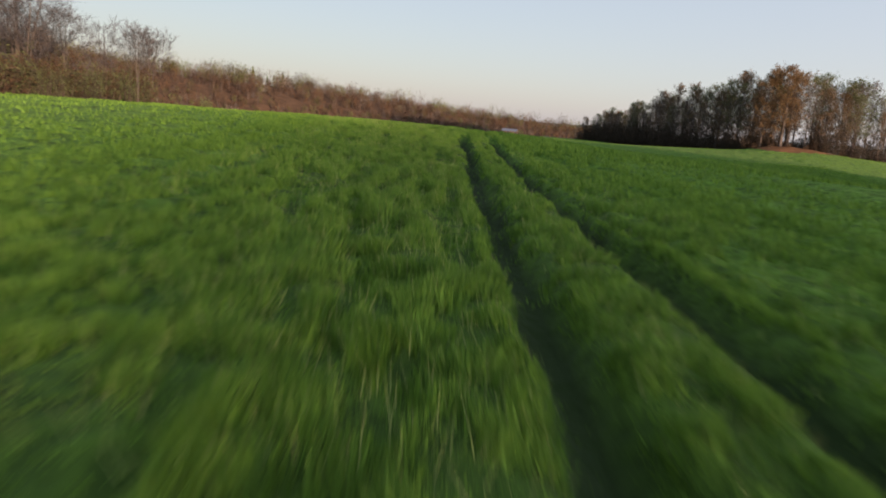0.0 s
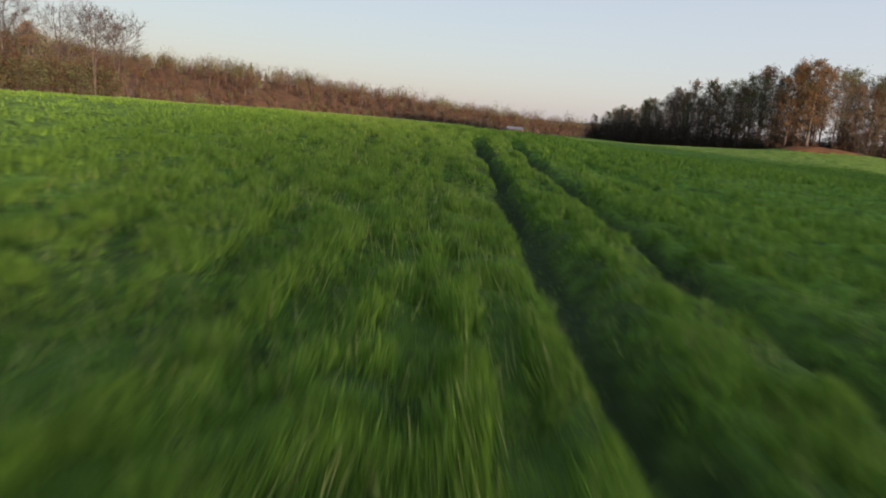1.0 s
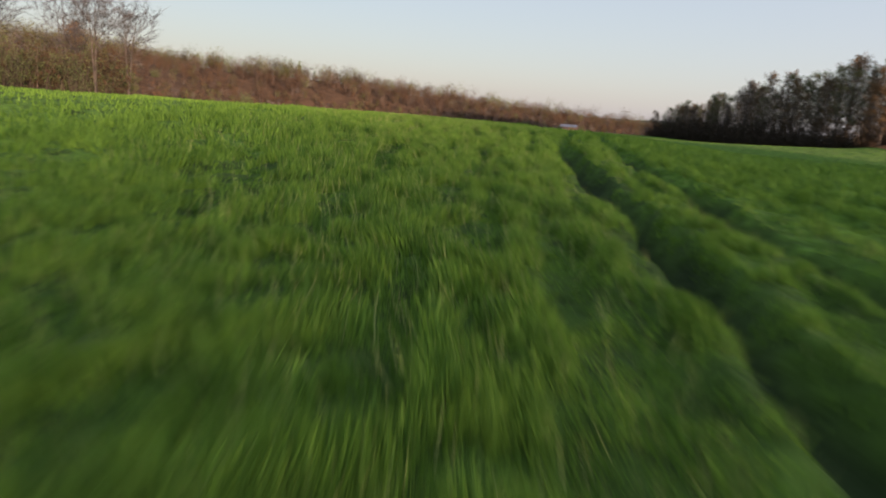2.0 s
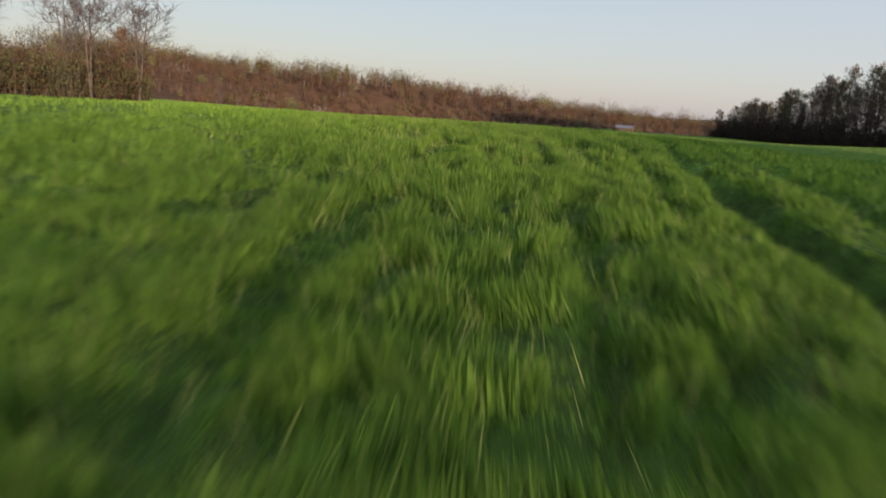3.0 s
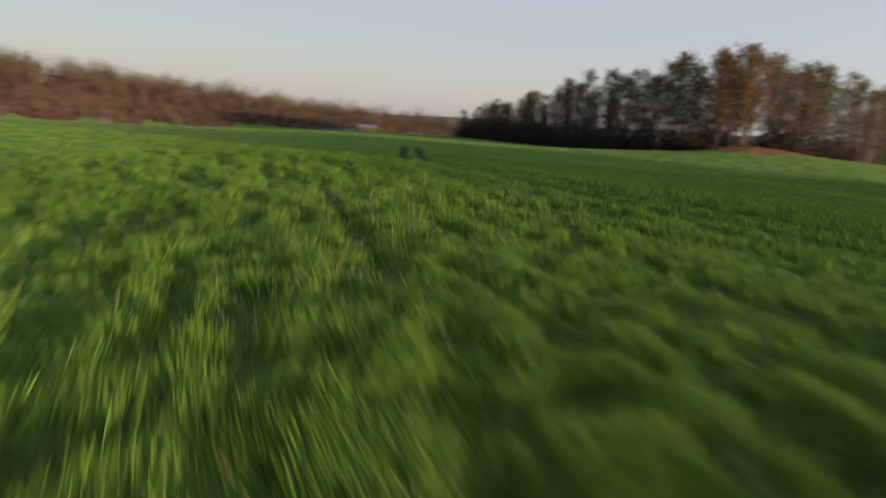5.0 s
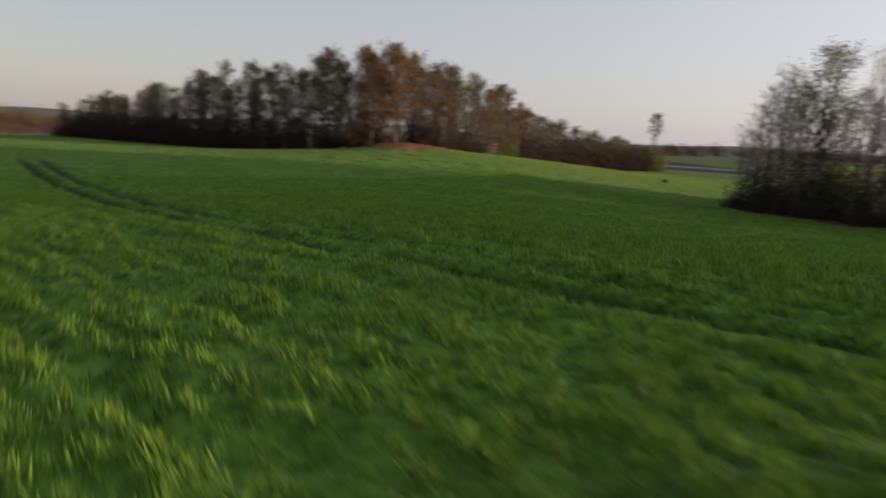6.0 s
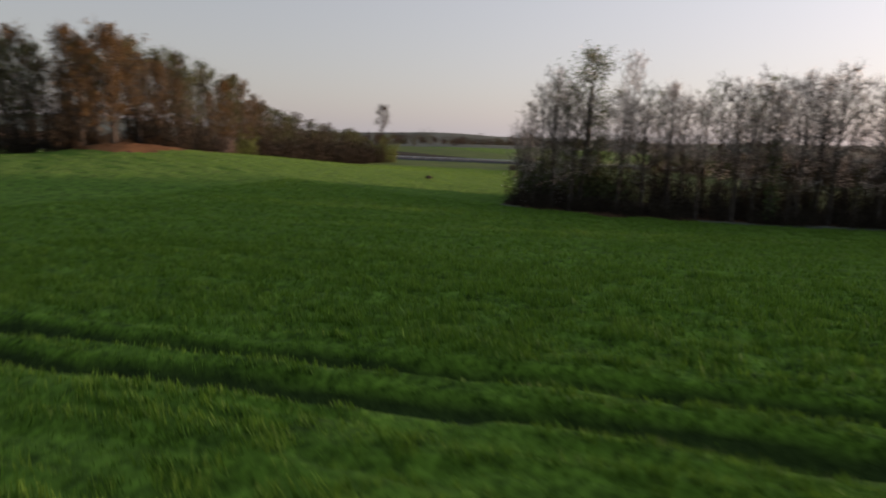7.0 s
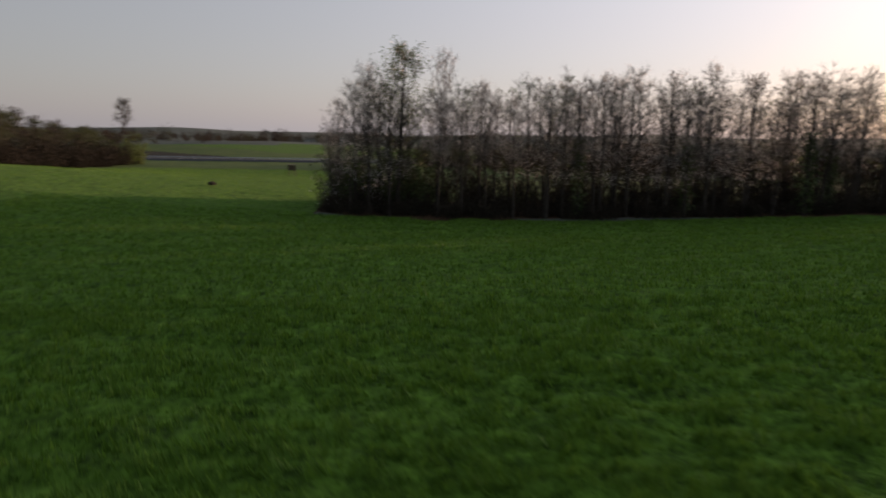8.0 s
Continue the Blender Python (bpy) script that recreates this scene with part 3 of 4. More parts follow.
def conifer(seed, height, width):
    rng = np.random.default_rng(seed)
    root = thing("conifer", "dark green pointed conifer above the bare wood", "tree", "conifers on the hill")
    part("trunk", mesh_of("trunk", *frusta([(0, 0, -0.5)], [(0, 0, height)], [0.25], [0.03], 7), [M_BARK], soft=True), root)
    n = 900
    h = rng.uniform(0.08, 1, n)
    a = rng.uniform(0, 2 * np.pi, n)
    r = width / 2 * (1 - h) * (0.75 + 0.25 * np.sin(h * 40)) * rng.uniform(0.3, 1, n) ** 0.5
    c = np.stack([r * np.cos(a), r * np.sin(a), h * height - r * 0.25], 1)
    part("crown", mesh_of("crown", *leaves(c, 0.45, rng), [M_DARKLEAF]), root)
    return root


def plant(proto, x, y, scale=1.0, turn=0.0, sink=0.1, squash=1.0):
    m = Matrix.Translation((x, y, float(ground_z(x, y)) - sink)) @ Matrix.Rotation(turn, 4, "Z") @ Matrix.Diagonal((scale * squash, scale * squash, scale, 1))
    return copy_thing(proto, m)


def drop_proto(p):
    for o in (*p.children_recursive, p):
        bpy.data.objects.remove(o)


rnd = random.Random(11)

# belt of tall trees on the sunset side
G = "trees of the shelter belt"
BELT = [
    tree("belt_tree", "tall bare tree with pale opening buds in a shelter belt", "tree", 101, 20, 0.24, 0.3, 4.6, 28, 7, 8, 1.2, leaf=M_BLOSSOM, leaf_share=0.75, leaf_size=0.065, twig_m=M_TWIG, group=G),
    tree("belt_tree", "tall slender bare tree with grey twigs in a shelter belt", "tree", 102, 20, 0.2, 0.34, 4.0, 30, 7, 8, 1.5, leaf=M_BLOSSOM, leaf_share=0.45, leaf_size=0.065, twig_m=M_PALE_TWIG, group=G),
    tree("belt_tree", "tall tree with thin young leaves in a shelter belt", "tree", 103, 20, 0.22, 0.18, 4.8, 36, 7, 8, 0.95, leaf=M_YOUNG, leaf_share=0.4, leaf_size=0.075, group=G),
    tree("belt_tree", "forked bare tree with pale buds in a shelter belt", "tree", 104, 20, 0.3, 0.28, 4.6, 30, 7, 8, 1.3, forks=2, leaf=M_BLOSSOM, leaf_share=0.75, leaf_size=0.065, twig_m=M_TWIG, group=G),
    tree("belt_tree", "bare tree with a dark ivy-clad trunk in a shelter belt", "tree", 105, 19, 0.26, 0.35, 5.4, 30, 7, 10, 0.8, leaf=M_BLOSSOM, leaf_share=0.1, leaf_size=0.07, twig_m=M_PALE_TWIG, ivy=900, group=G),
]
THIN_BELT = [
    tree("belt_tree", "tall bare tree further along the shelter belt", "tree", 121, 20, 0.3, 0.2, 4.2, 18, 4, 3, 0.9, leaf=M_YOUNG, leaf_share=2, leaf_size=0.21, coarse=True, group=G),
    tree("belt_tree", "tall bare tree further along the shelter belt", "tree", 122, 20, 0.3, 0.2, 4.2, 18, 4, 3, 0.9, leaf=M_BRUSH, leaf_share=2, leaf_size=0.21, coarse=True, group=G),
]
BELT += THIN_BELT
GREEN_TOP = tree("leafing_tree", "tall tree with fresh green leaves at the end of the belt", "tree", 106, 22.5, 0.3, 0.18, 4.4, 40, 7, 6, 0.95, forks=2, leaf=M_YOUNG, leaf_share=1.7, leaf_size=0.11, leaf2=M_BLOSSOM, share2=0.15)
TIERED = tree("blossoming_tree", "small tree with flat tiers of white blossom before the belt", "tree", 107, 11, 0.14, 0.4, 3.6, 9, 9, 6, 0.1, leaf=M_BLOSSOM, leaf_share=0.75, leaf_size=0.085)
BELT_SHRUB = [
    shrub("belt_shrub", "dark leafless brushwood under the belt trees", "shrub", 111, 3.2, 4.0, 44, M_SHADEBRUSH, 500, 0.12, M_SHADEBRUSH, group="brushwood of the belt"),
    shrub("belt_shrub", "dark leafless brushwood with dry stems", "shrub", 112, 2.6, 4.4, 44, M_SHADEBRUSH, 500, 0.12, M_SHADEBRUSH, group="brushwood of the belt"),
    shrub("blossoming_shrub", "white blossoming blackthorn among the belt trunks", "shrub", 113, 6.0, 4.5, 44, M_BLOSSOM, 420, 0.10, group="brushwood of the belt"),
    shrub("leafing_shrub", "dark olive leafing undergrowth of the belt", "shrub", 114, 7.5, 4.8, 30, M_DARKLEAF, 1100, 0.2, coarse=True, group="brushwood of the belt"),
    shrub("thin_shrub", "tall thin brown saplings between the belt trunks", "shrub", 115, 8.0, 5.0, 26, M_SHADEBRUSH, 700, 0.22, M_BRUSH, airy=True, group="brushwood of the belt"),
    shrub("thin_shrub", "tall thin saplings with first olive leaves in the belt", "shrub", 116, 7.0, 5.0, 24, M_OLIVE, 380, 0.13, coarse=True, group="brushwood of the belt"),
]
y = 114.0
while y > 18:
    for row, x in enumerate((91.5, 96.5, 102)):
        if row and rnd.random() < (0.12 if row == 1 else 0.5):
            continue
        k = rnd.choice((0, 0, 1, 2, 3, 3, 1, 4 if row == 0 else 0)) if row < 2 else rnd.choice((5, 6))
        yy = y + rnd.uniform(-1.4, 1.4) - row * 1.3
        if yy > 106.5:
            continue
        if row < 2 and 98.5 < yy < 101.5:
            continue
        s = rnd.uniform(0.86, 1.04) * (0.9 if yy > 86 else 1.0) * (0.82 if 44 < yy < 48 else 1)
        plant(BELT[k], x + rnd.uniform(-1.5, 1.5), yy, s, rnd.uniform(0, 6.28), squash=rnd.uniform(1.0, 1.3))
    y -= 3.5
plant(GREEN_TOP, 93.5, 103.5, 1.07, 0.5, squash=1.3)
plant(BELT[1], 95.0, 96.8, 1.12, 2.0, squash=0.75)
plant(BELT[4], 91.0, 77.5, 1.0, 1.0)
for yy, xx, k, s in ((109.5, 93.5, 0, 0.88), (112, 97, 0, 0.76), (107.5, 92, 0, 0.98), (113, 100, 3, 0.6), (112.5, 92.5, 3, 0.62), (108.5, 98, 2, 0.95)):
    plant(BELT[k], xx, yy, s, rnd.uniform(0, 6.28))
y = 112.8
while y > 16:
    dense = y > 99
    for x, kinds, sc, share in ((90.3, (0, 1, 1), 0.95, 0.97), (93, (0, 1), 1.0, 0.9), (95.5, (3, 3, 2) if dense else (4, 4, 5), 1.0, 0.85 if dense else 0.72),
                                (99.5, (3, 3) if dense else (4, 5), 1.05, 0.85 if dense else 0.66), (104, (3, 3) if dense else (4, 4, 5), 1.0, 0.85 if dense else 0.8), (108.5, (3,) if dense else (4, 4, 0), 1.1, 0.7 if dense else 0.85)):
        if rnd.random() < share:
            plant(BELT_SHRUB[rnd.choice(kinds)], x + rnd.uniform(-1, 1), y + rnd.uniform(-0.8, 0.8), sc * rnd.uniform(0.75, 1.25), rnd.uniform(0, 6.28))
    y -= 2.6
for xx, yy, s in ((90.3, 110, 0.85), (89.8, 104.6, 0.8), (90.5, 82.5, 0.9), (90, 75.5, 0.85), (90.3, 67.4, 0.8), (90, 62, 0.85), (90.4, 57.5, 0.95), (90.2, 53, 0.8)):
    plant(TIERED, xx, yy, s, rnd.uniform(0, 6.28), squash=1.25)

# added trees and shrubs out of view continue the belt sunwards to shade the field
y = 15.0
while y > -200:
    for x in (92, 96, 100.5, 105):
        plant(THIN_BELT[rnd.randrange(2)], x + rnd.uniform(-1.5, 1.5), y + rnd.uniform(-1.5, 1.5), rnd.uniform(1.05, 1.2) * (0.95 if -130 < y < -35 else 1.0), rnd.uniform(0, 6.28), squash=1.2)
    for x, yy in ((91, y), (97, y - 2.5)):
        plant(BELT_SHRUB[rnd.randrange(2)], x, yy, 1.6, rnd.uniform(0, 6.28))
    y -= 5.0

# wood on the knoll across the field
G = "trees of the knoll wood"
KNOLL = [
    tree("wood_tree", "tall bare brown tree in a small wood", "tree", 131, 20, 0.26, 0.16, 4.6, 30, 5, 4, 1.2, leaf=M_BRONZE, leaf_share=3.0, leaf_size=0.2, coarse=True, group=G),
    tree("wood_tree", "tall tree with olive young leaves in a small wood", "tree", 132, 20, 0.26, 0.2, 5.2, 30, 5, 4, 1.0, leaf=M_OLIVE, leaf_share=3.3, leaf_size=0.2, coarse=True, group=G),
    tree("wood_tree", "broad rust-brown budding tree in a small wood", "tree", 133, 20, 0.3, 0.12, 5.6, 32, 5, 4, 0.95, leaf=M_RUSTLEAF, leaf_share=5.2, leaf_size=0.2, twig_m=M_RUST_TWIG, coarse=True, group=G),
    tree("wood_tree", "bare grey tree with airy twigs in a small wood", "tree", 134, 20, 0.22, 0.3, 4.4, 30, 5, 4, 1.2, leaf=M_BRUSH, leaf_share=2.5, leaf_size=0.19, coarse=True, group=G),
]
KNOLL_SHRUB = [
    shrub("wood_shrub", "dark bare undergrowth at the wood's edge", "shrub", 141, 7.0, 6.0, 34, M_SHADEBRUSH, 2600, 0.2, M_SHADEBRUSH, airy=True, group="undergrowth of the knoll wood"),
    shrub("wood_shrub", "rusty brown undergrowth at the wood's edge", "shrub", 142, 3.0, 5.5, 36, M_RUSTBRUSH, 500, 0.16, M_RUST_TWIG, coarse=True, group="undergrowth of the knoll wood"),
    shrub("wood_shrub", "pale leafing bush at the wood's edge", "shrub", 143, 5.0, 4.5, 40, M_PINK_BLOSSOM, 500, 0.14, coarse=True, group="undergrowth of the knoll wood"),
    shrub("wood_shrub", "yellow-green leafing bush at the wood's edge", "shrub", 144, 6.0, 5.0, 40, M_SPRING, 2600, 0.13, coarse=True, group="undergrowth of the knoll wood"),
]
LONE = tree("standing_tree", "single airy tree rising above the copse", "tree", 135, 20, 0.25, 0.5, 3.4, 26, 6, 5, 1.1, leaf=M_BRUSH, leaf_share=0.9, leaf_size=0.2, twig_m=M_BRUSH)
EDGE = [(74, 345, 14), (79, 300, 17.5), (84, 262, 22.5), (86, 240, 23.5), (91, 218, 23.5), (99, 204, 24), (112, 196, 24), (127, 193, 22), (140, 195, 22.5), (156, 199, 21.5), (168, 201, 17.5)]
for (ax, ay, ah), (bx, by, bh) in zip(EDGE, EDGE[1:]):
    ln = math.hypot(bx - ax, by - ay)
    nxv, nyv = -(by - ay) / ln, (bx - ax) / ln
    n = max(2, int(ln / 4.6))
    for i in range(n):
        for row in range(3):
            u = (i + rnd.uniform(0.1, 0.9)) / n
            off = 2 + row * 6.5 + rnd.uniform(-1.5, 1.5)
            tx, ty = ax + (bx - ax) * u + nxv * off, ay + (by - ay) * u + nyv * off
            h = (ah + (bh - ah) * u) * rnd.uniform(0.74, 1.06) * (0.85 if row == 0 else 1)
            k = rnd.choice((0, 2, 0, 1, 1, 3) if tx > 96 else (0, 1, 1, 3, 0, 3))
            plant(KNOLL[k], tx, ty, h / 20, rnd.uniform(0, 6.28), squash=rnd.uniform(0.75, 1.1))
        for row in range(3):
            if row > 1 and i % 2:
                continue
            u = (i + rnd.uniform(0, 1)) / n
            tx, ty = ax + (bx - ax) * u + nxv * (row * 4 + 0.5), ay + (by - ay) * u + nyv * (row * 4 + 0.5)
            k = 0 if row > 1 else rnd.choice((0, 0, 3, 2, 1) if tx > 104 else (0, 0, 0, 0))
            plant(KNOLL_SHRUB[k], tx, ty, rnd.uniform(0.45, 1.35) * (1.3 if tx < 96 or row > 1 else 1), rnd.uniform(0, 6.28))
for tx, ty, h, q in ((103, 199, 22.5, 1.25), (107, 203, 21.5, 1.1), (99, 203, 20.5, 1.0)):
    plant(KNOLL[2], tx, ty, h / 20, tx, squash=q)
for i in range(5):
    plant(KNOLL_SHRUB[1], 97 + i * 4.4, 206.5 - i * 1.2 + rnd.uniform(-0.5, 0.5), rnd.uniform(0.8, 1.1), rnd.uniform(0, 6.28))
for i in range(16):
    plant(KNOLL_SHRUB[1], 96 + i * 1.6, 200.5 - 0.35 * i + 3 * math.sin(i * 2.1), rnd.uniform(0.25, 0.5), rnd.uniform(0, 6.28))
plant(KNOLL_SHRUB[2], 72, 343, 1.3, 0.3)

# copse at the end of the knoll and the lone tree above it
for i in range(34):
    u = i / 33
    plant(KNOLL_SHRUB[0], 158 + 86 * u, 200 + 1.5 * math.sin(i) - 2 * u, 1.15 * rnd.uniform(0.7, 1.2), rnd.uniform(0, 6.28), squash=1.2)
    plant(KNOLL[(1, 3)[i % 2] if u < 0.7 else 1], 158 + 84 * u, 205 + rnd.uniform(-2, 2) - 2 * u, (0.74 - 0.24 * u) * rnd.uniform(0.8, 1.15), rnd.uniform(0, 6.28), squash=1.5)
for xx, yy, s in ((244, 195.5, 1.9), (249, 197, 1.6), (238, 197, 1.2)):
    plant(KNOLL_SHRUB[3], xx, yy, s, xx)
plant(LONE, 256, 202, 1.12, 0.8)

# wood on the left
G = "trees of the field-edge wood"
LEFT = [
    tree("field_edge_tree", "large bare tree with an upright fan of twigs", "tree", 151, 19, 0.22, 0.18, 5.6, 36, 8, 7, 1.1, forks=3, twig_m=M_GREY_TWIG, group=G),
    tree("field_edge_tree", "large bare grey tree above the thicket", "tree", 152, 17, 0.2, 0.2, 5.4, 34, 8, 7, 0.9, forks=2, twig_m=M_GREY_TWIG, group=G),
    tree("field_edge_tree", "rust-brown budding tree at the field edge", "tree", 153, 11, 0.2, 0.15, 3.6, 22, 5, 4, 0.8, leaf=M_RUSTBRUSH, leaf_share=1.2, leaf_size=0.16, twig_m=M_RUST_TWIG, coarse=True, group=G),
    tree("fan_tree", "single bare tree with a rounded fan-shaped crown", "tree", 154, 10, 0.15, 0.42, 3.6, 34, 7, 6, 1.3, forks=2, twig_m=M_GREY_TWIG),
    tree("brown_leaved_tree", "small dense tree with dry brown leaves", "tree", 155, 9, 0.16, 0.4, 2.0, 26, 6, 5, 0.9, leaf=M_RUSTLEAF, leaf_share=1.6, leaf_size=0.13),
]
LEFT_SHRUB = [
    shrub("field_edge_shrub", "olive-brown budding thicket at the field edge", "shrub", 163, 4.6, 5.2, 30, M_OLIVE, 1700, 0.13, M_BRUSH, airy=True, group="thicket at the field edge"),
    shrub("field_edge_shrub", "rust-brown leafless thicket at the field edge", "shrub", 161, 4.8, 5.4, 30, M_RUSTBRUSH, 1500, 0.17, M_RUST_TWIG, airy=True, group="thicket at the field edge"),
    shrub("field_edge_shrub", "yellow-green leafing bush at the field edge", "shrub", 162, 4.6, 4.2, 40, M_YOUNG, 1900, 0.06, M_RUST_TWIG, group="thicket at the field edge"),
]
for tx, ty, k, s in ((-48, 97, 0, 0.58), (-44, 80, 1, 0.6), (-46, 74, 0, 0.68), (-50, 86, 1, 0.66), (-43, 70, 1, 0.66), (-46, 66, 0, 0.7), (-55, 78, 0, 0.72), (-60, 92, 1, 0.68), (-52, 68, 0, 0.72), (-48, 77, 1, 0.7), (-57, 84, 0, 0.7), (-45, 62, 0, 0.66), (-66, 84, 1, 0.75)):
    plant(LEFT[k], tx, ty, s, rnd.uniform(0, 6.28), squash=1.45)
plant(LEFT[3], -39.8, 89.1, 0.88, 0.6, squash=1.2)
plant(LEFT[3], -44, 102.8, 0.9, 2.7, squash=1.4)
plant(LEFT[4], -168, 289, 1.75, 0.4, squash=1.15)
for i in range(30):
    plant(LEFT[2], -46 - rnd.uniform(0, 36), 60 + rnd.uniform(0, 50), rnd.uniform(0.5, 0.72), rnd.uniform(0, 6.28))
for i in range(42):
    yy = 54 + i * 1.4
    plant(LEFT_SHRUB[(1, 0, 1, 0, 0)[i % 5]], -41 - 0.4 * max(0, yy - 92) - rnd.uniform(0, 2.5), yy, rnd.uniform(0.75, 1.2), rnd.uniform(0, 6.28))
for tx, ty, k in ((-39.3, 84.8, 1.0), (-41.2, 93.5, 0.75), (-39.6, 76, 0.8), (-45.5, 103, 0.8), (-39.8, 68, 0.8)):
    plant(LEFT_SHRUB[2], tx, ty, k, rnd.uniform(0, 6.28))

# single bushes, conifers and masts before the wooded hill
HILL_BUSH = [
    shrub("yellow_bush", "rounded yellow-green leafing bush before the hillside wood", "shrub", 171, 7.5, 6.5, 50, M_YOUNG, 1800, 0.2, coarse=True),
    shrub("blossoming_bush", "pinkish white blossoming bush before the hillside wood", "shrub", 172, 6.0, 8.0, 50, M_PINK_BLOSSOM, 1600, 0.2, coarse=True),
]
for tx, ty, k, s in ((-115, 335, 0, 1.0), (-104.5, 342, 1, 1.0), (-68.5, 357, 1, 0.6), (-45, 384, 0, 0.7), (20, 416, 0, 0.7), (41, 421, 0, 0.5), (47.5, 421, 0, 0.45), (53, 423, 0, 0.55), (-150, 318, 0, 0.6)):
    plant(HILL_BUSH[k], tx, ty, s, rnd.uniform(0, 6.28))
FIR = conifer(181, 13, 8)
for tx, ty, s in ((-129, 470, 0.85), (-112, 486, 0.7), (-121, 478, 0.5), (-60, 520, 0.6), (-30, 540, 0.6)):
    plant(FIR, tx, ty, s, rnd.uniform(0, 6.28))
for p in (*BELT, GREEN_TOP, TIERED, *BELT_SHRUB, *KNOLL, LONE, *KNOLL_SHRUB, *LEFT, *LEFT_SHRUB, *HILL_BUSH, FIR):
    drop_proto(p)


# ---------------------------------------------------------------- far woods
def far_wood(name, label, spots, rng, tall, tones, clumps, size, stem=0):
    """Many small leafless trees in one object: a spray of stems and a lobed crown of twig clumps each."""
    pieces = []
    for x, y, f, mix in spots:
        h = tall * f * rng.uniform(0.6, 1.25)
        z = float(ground_z(x, y)) - 0.3 - 0.13 * h
        w = h * rng.uniform(0.3, 0.46)
        slot = int(rng.choice(len(mix), p=mix))
        n = 10
        a = rng.uniform(0, 2 * np.pi, n)
        hb = rng.uniform(0.0, 0.7, n) * h
        rr = w * np.sqrt(rng.uniform(0, 1, n))
        p0 = np.stack([x + rr * 0.15 * np.cos(a), y + rr * 0.15 * np.sin(a), z + hb * 0.5], 1)
        p1 = np.stack([x + rr * np.cos(a), y + rr * np.sin(a), z + np.minimum(hb + h * rng.uniform(0.12, 0.3, n), h * 0.85)], 1)
        side = np.stack([-np.sin(a + 0.7), np.cos(a + 0.7), 0 * a], 1) * rng.uniform(0.05, 0.14, n)[:, None]
        v = np.stack([p0 - side, p0 + side, p1], 1).reshape(-1, 3)
        pieces.append((v, np.arange(3 * n).reshape(-1, 3), slot))
        n = 3
        px, py = x + w * rng.uniform(-0.5, 0.5, n), y + w * rng.uniform(-0.9, 0.2, n)
        foot = np.stack([px, py, np.full(n, z)], 1)
        head = foot + np.stack([rng.normal(0, 0.25, n), rng.normal(0, 0.25, n), h * rng.uniform(0.7, 0.95, n)], 1)
        a = rng.uniform(0, np.pi, n)
        side = np.stack([np.cos(a), np.sin(a), 0 * a], 1) * rng.uniform(0.09, 0.17, n)[:, None]
        pieces.append((np.stack([foot - side, foot + side, head], 1).reshape(-1, 3), np.arange(3 * n).reshape(-1, 3), stem))
        k = int(clumps * (0.3 + 0.9 * f * f))
        t, e = rng.uniform(0, 2 * np.pi, k), np.arccos(rng.uniform(-0.85, 1, k))
        lobe = 1 + 0.25 * np.sin(3 * t + 7 * w) * np.sin(2.5 * e) + 0.12 * np.sin(7 * t + h)
        rad = rng.uniform(0.6, 1.02, k) * lobe
        c = np.stack([x + w * rad * np.sin(e) * np.cos(t), y + w * rad * np.sin(e) * np.sin(t), z + h * 0.53 + h * 0.45 * rad * np.cos(e)], 1)
        pieces.append((*sprays(c, size * (0.6 + 0.4 * f), rng), slot))
    v, f, s = joined(pieces)
    return tagged(new(name, mesh_of(name, v, f, tones, s)), label, "woodland", kind="stuff")


HILL_TONES = [
    material("hill_dark_brown", (0.0163, 0.0095, 0.0061), (0.0339, 0.0204, 0.0136), 20, 0.9, 2.0, island=0.2, spec=0.05),
    material("hill_brown", (0.035, 0.0235, 0.0142), (0.067, 0.0455, 0.028), 20, 0.9, 2.0, island=0.2, spec=0.05),
    material("hill_rust", (0.045, 0.027, 0.015), (0.08, 0.048, 0.0265), 20, 0.9, 2.0, island=0.2, spec=0.05),
    material("hill_grey", (0.0407, 0.0339, 0.0285), (0.0746, 0.0625, 0.0529), 20, 0.9, 2.0, island=0.2, spec=0.05),
    material("hill_pale", (0.0679, 0.0611, 0.0475), (0.1154, 0.1018, 0.0814), 20, 0.9, 2.0, island=0.2, spec=0.05),
    material("hill_olive", (0.0271, 0.0258, 0.0095), (0.0577, 0.0529, 0.0204), 20, 0.9, 2.0, island=0.2, spec=0.05),
    material("hill_green", (0.0509, 0.0557, 0.0177), (0.0882, 0.095, 0.0339), 20, 0.9, 2.0, island=0.2, spec=0.05),
    M_DARKLEAF,
]
SLOPE_MIX = [0.2, 0.33, 0.23, 0.08, 0.03, 0.1, 0.03, 0.0]
RIDGE_MIX = [0.18, 0.14, 0.06, 0.14, 0.05, 0.24, 0.14, 0.05]
rng = np.random.default_rng(9)
spots = []
while len(spots) < 1150:
    x, y = rng.uniform(-260, 150), rng.uniform(150, 560)
    d = float(behind_edge(x, y))
    if 0 < d < 80 and (y > 340 or rng.uniform() < 0.45) and not (38 < x < 56 and 421 < y < 440):
        spots.append((x, y, rng.uniform(0.3, 0.5) + 0.25 * float(smooth(d / 60)), SLOPE_MIX))
while len(spots) < 1800:
    x, y = rng.uniform(-260, 160), rng.uniform(150, 560)
    d = float(behind_edge(x, y))
    if 75 < d < 128 and (y > 340 or rng.uniform() < 0.45):
        spots.append((x, y, rng.uniform(0.6, 1.1), RIDGE_MIX))
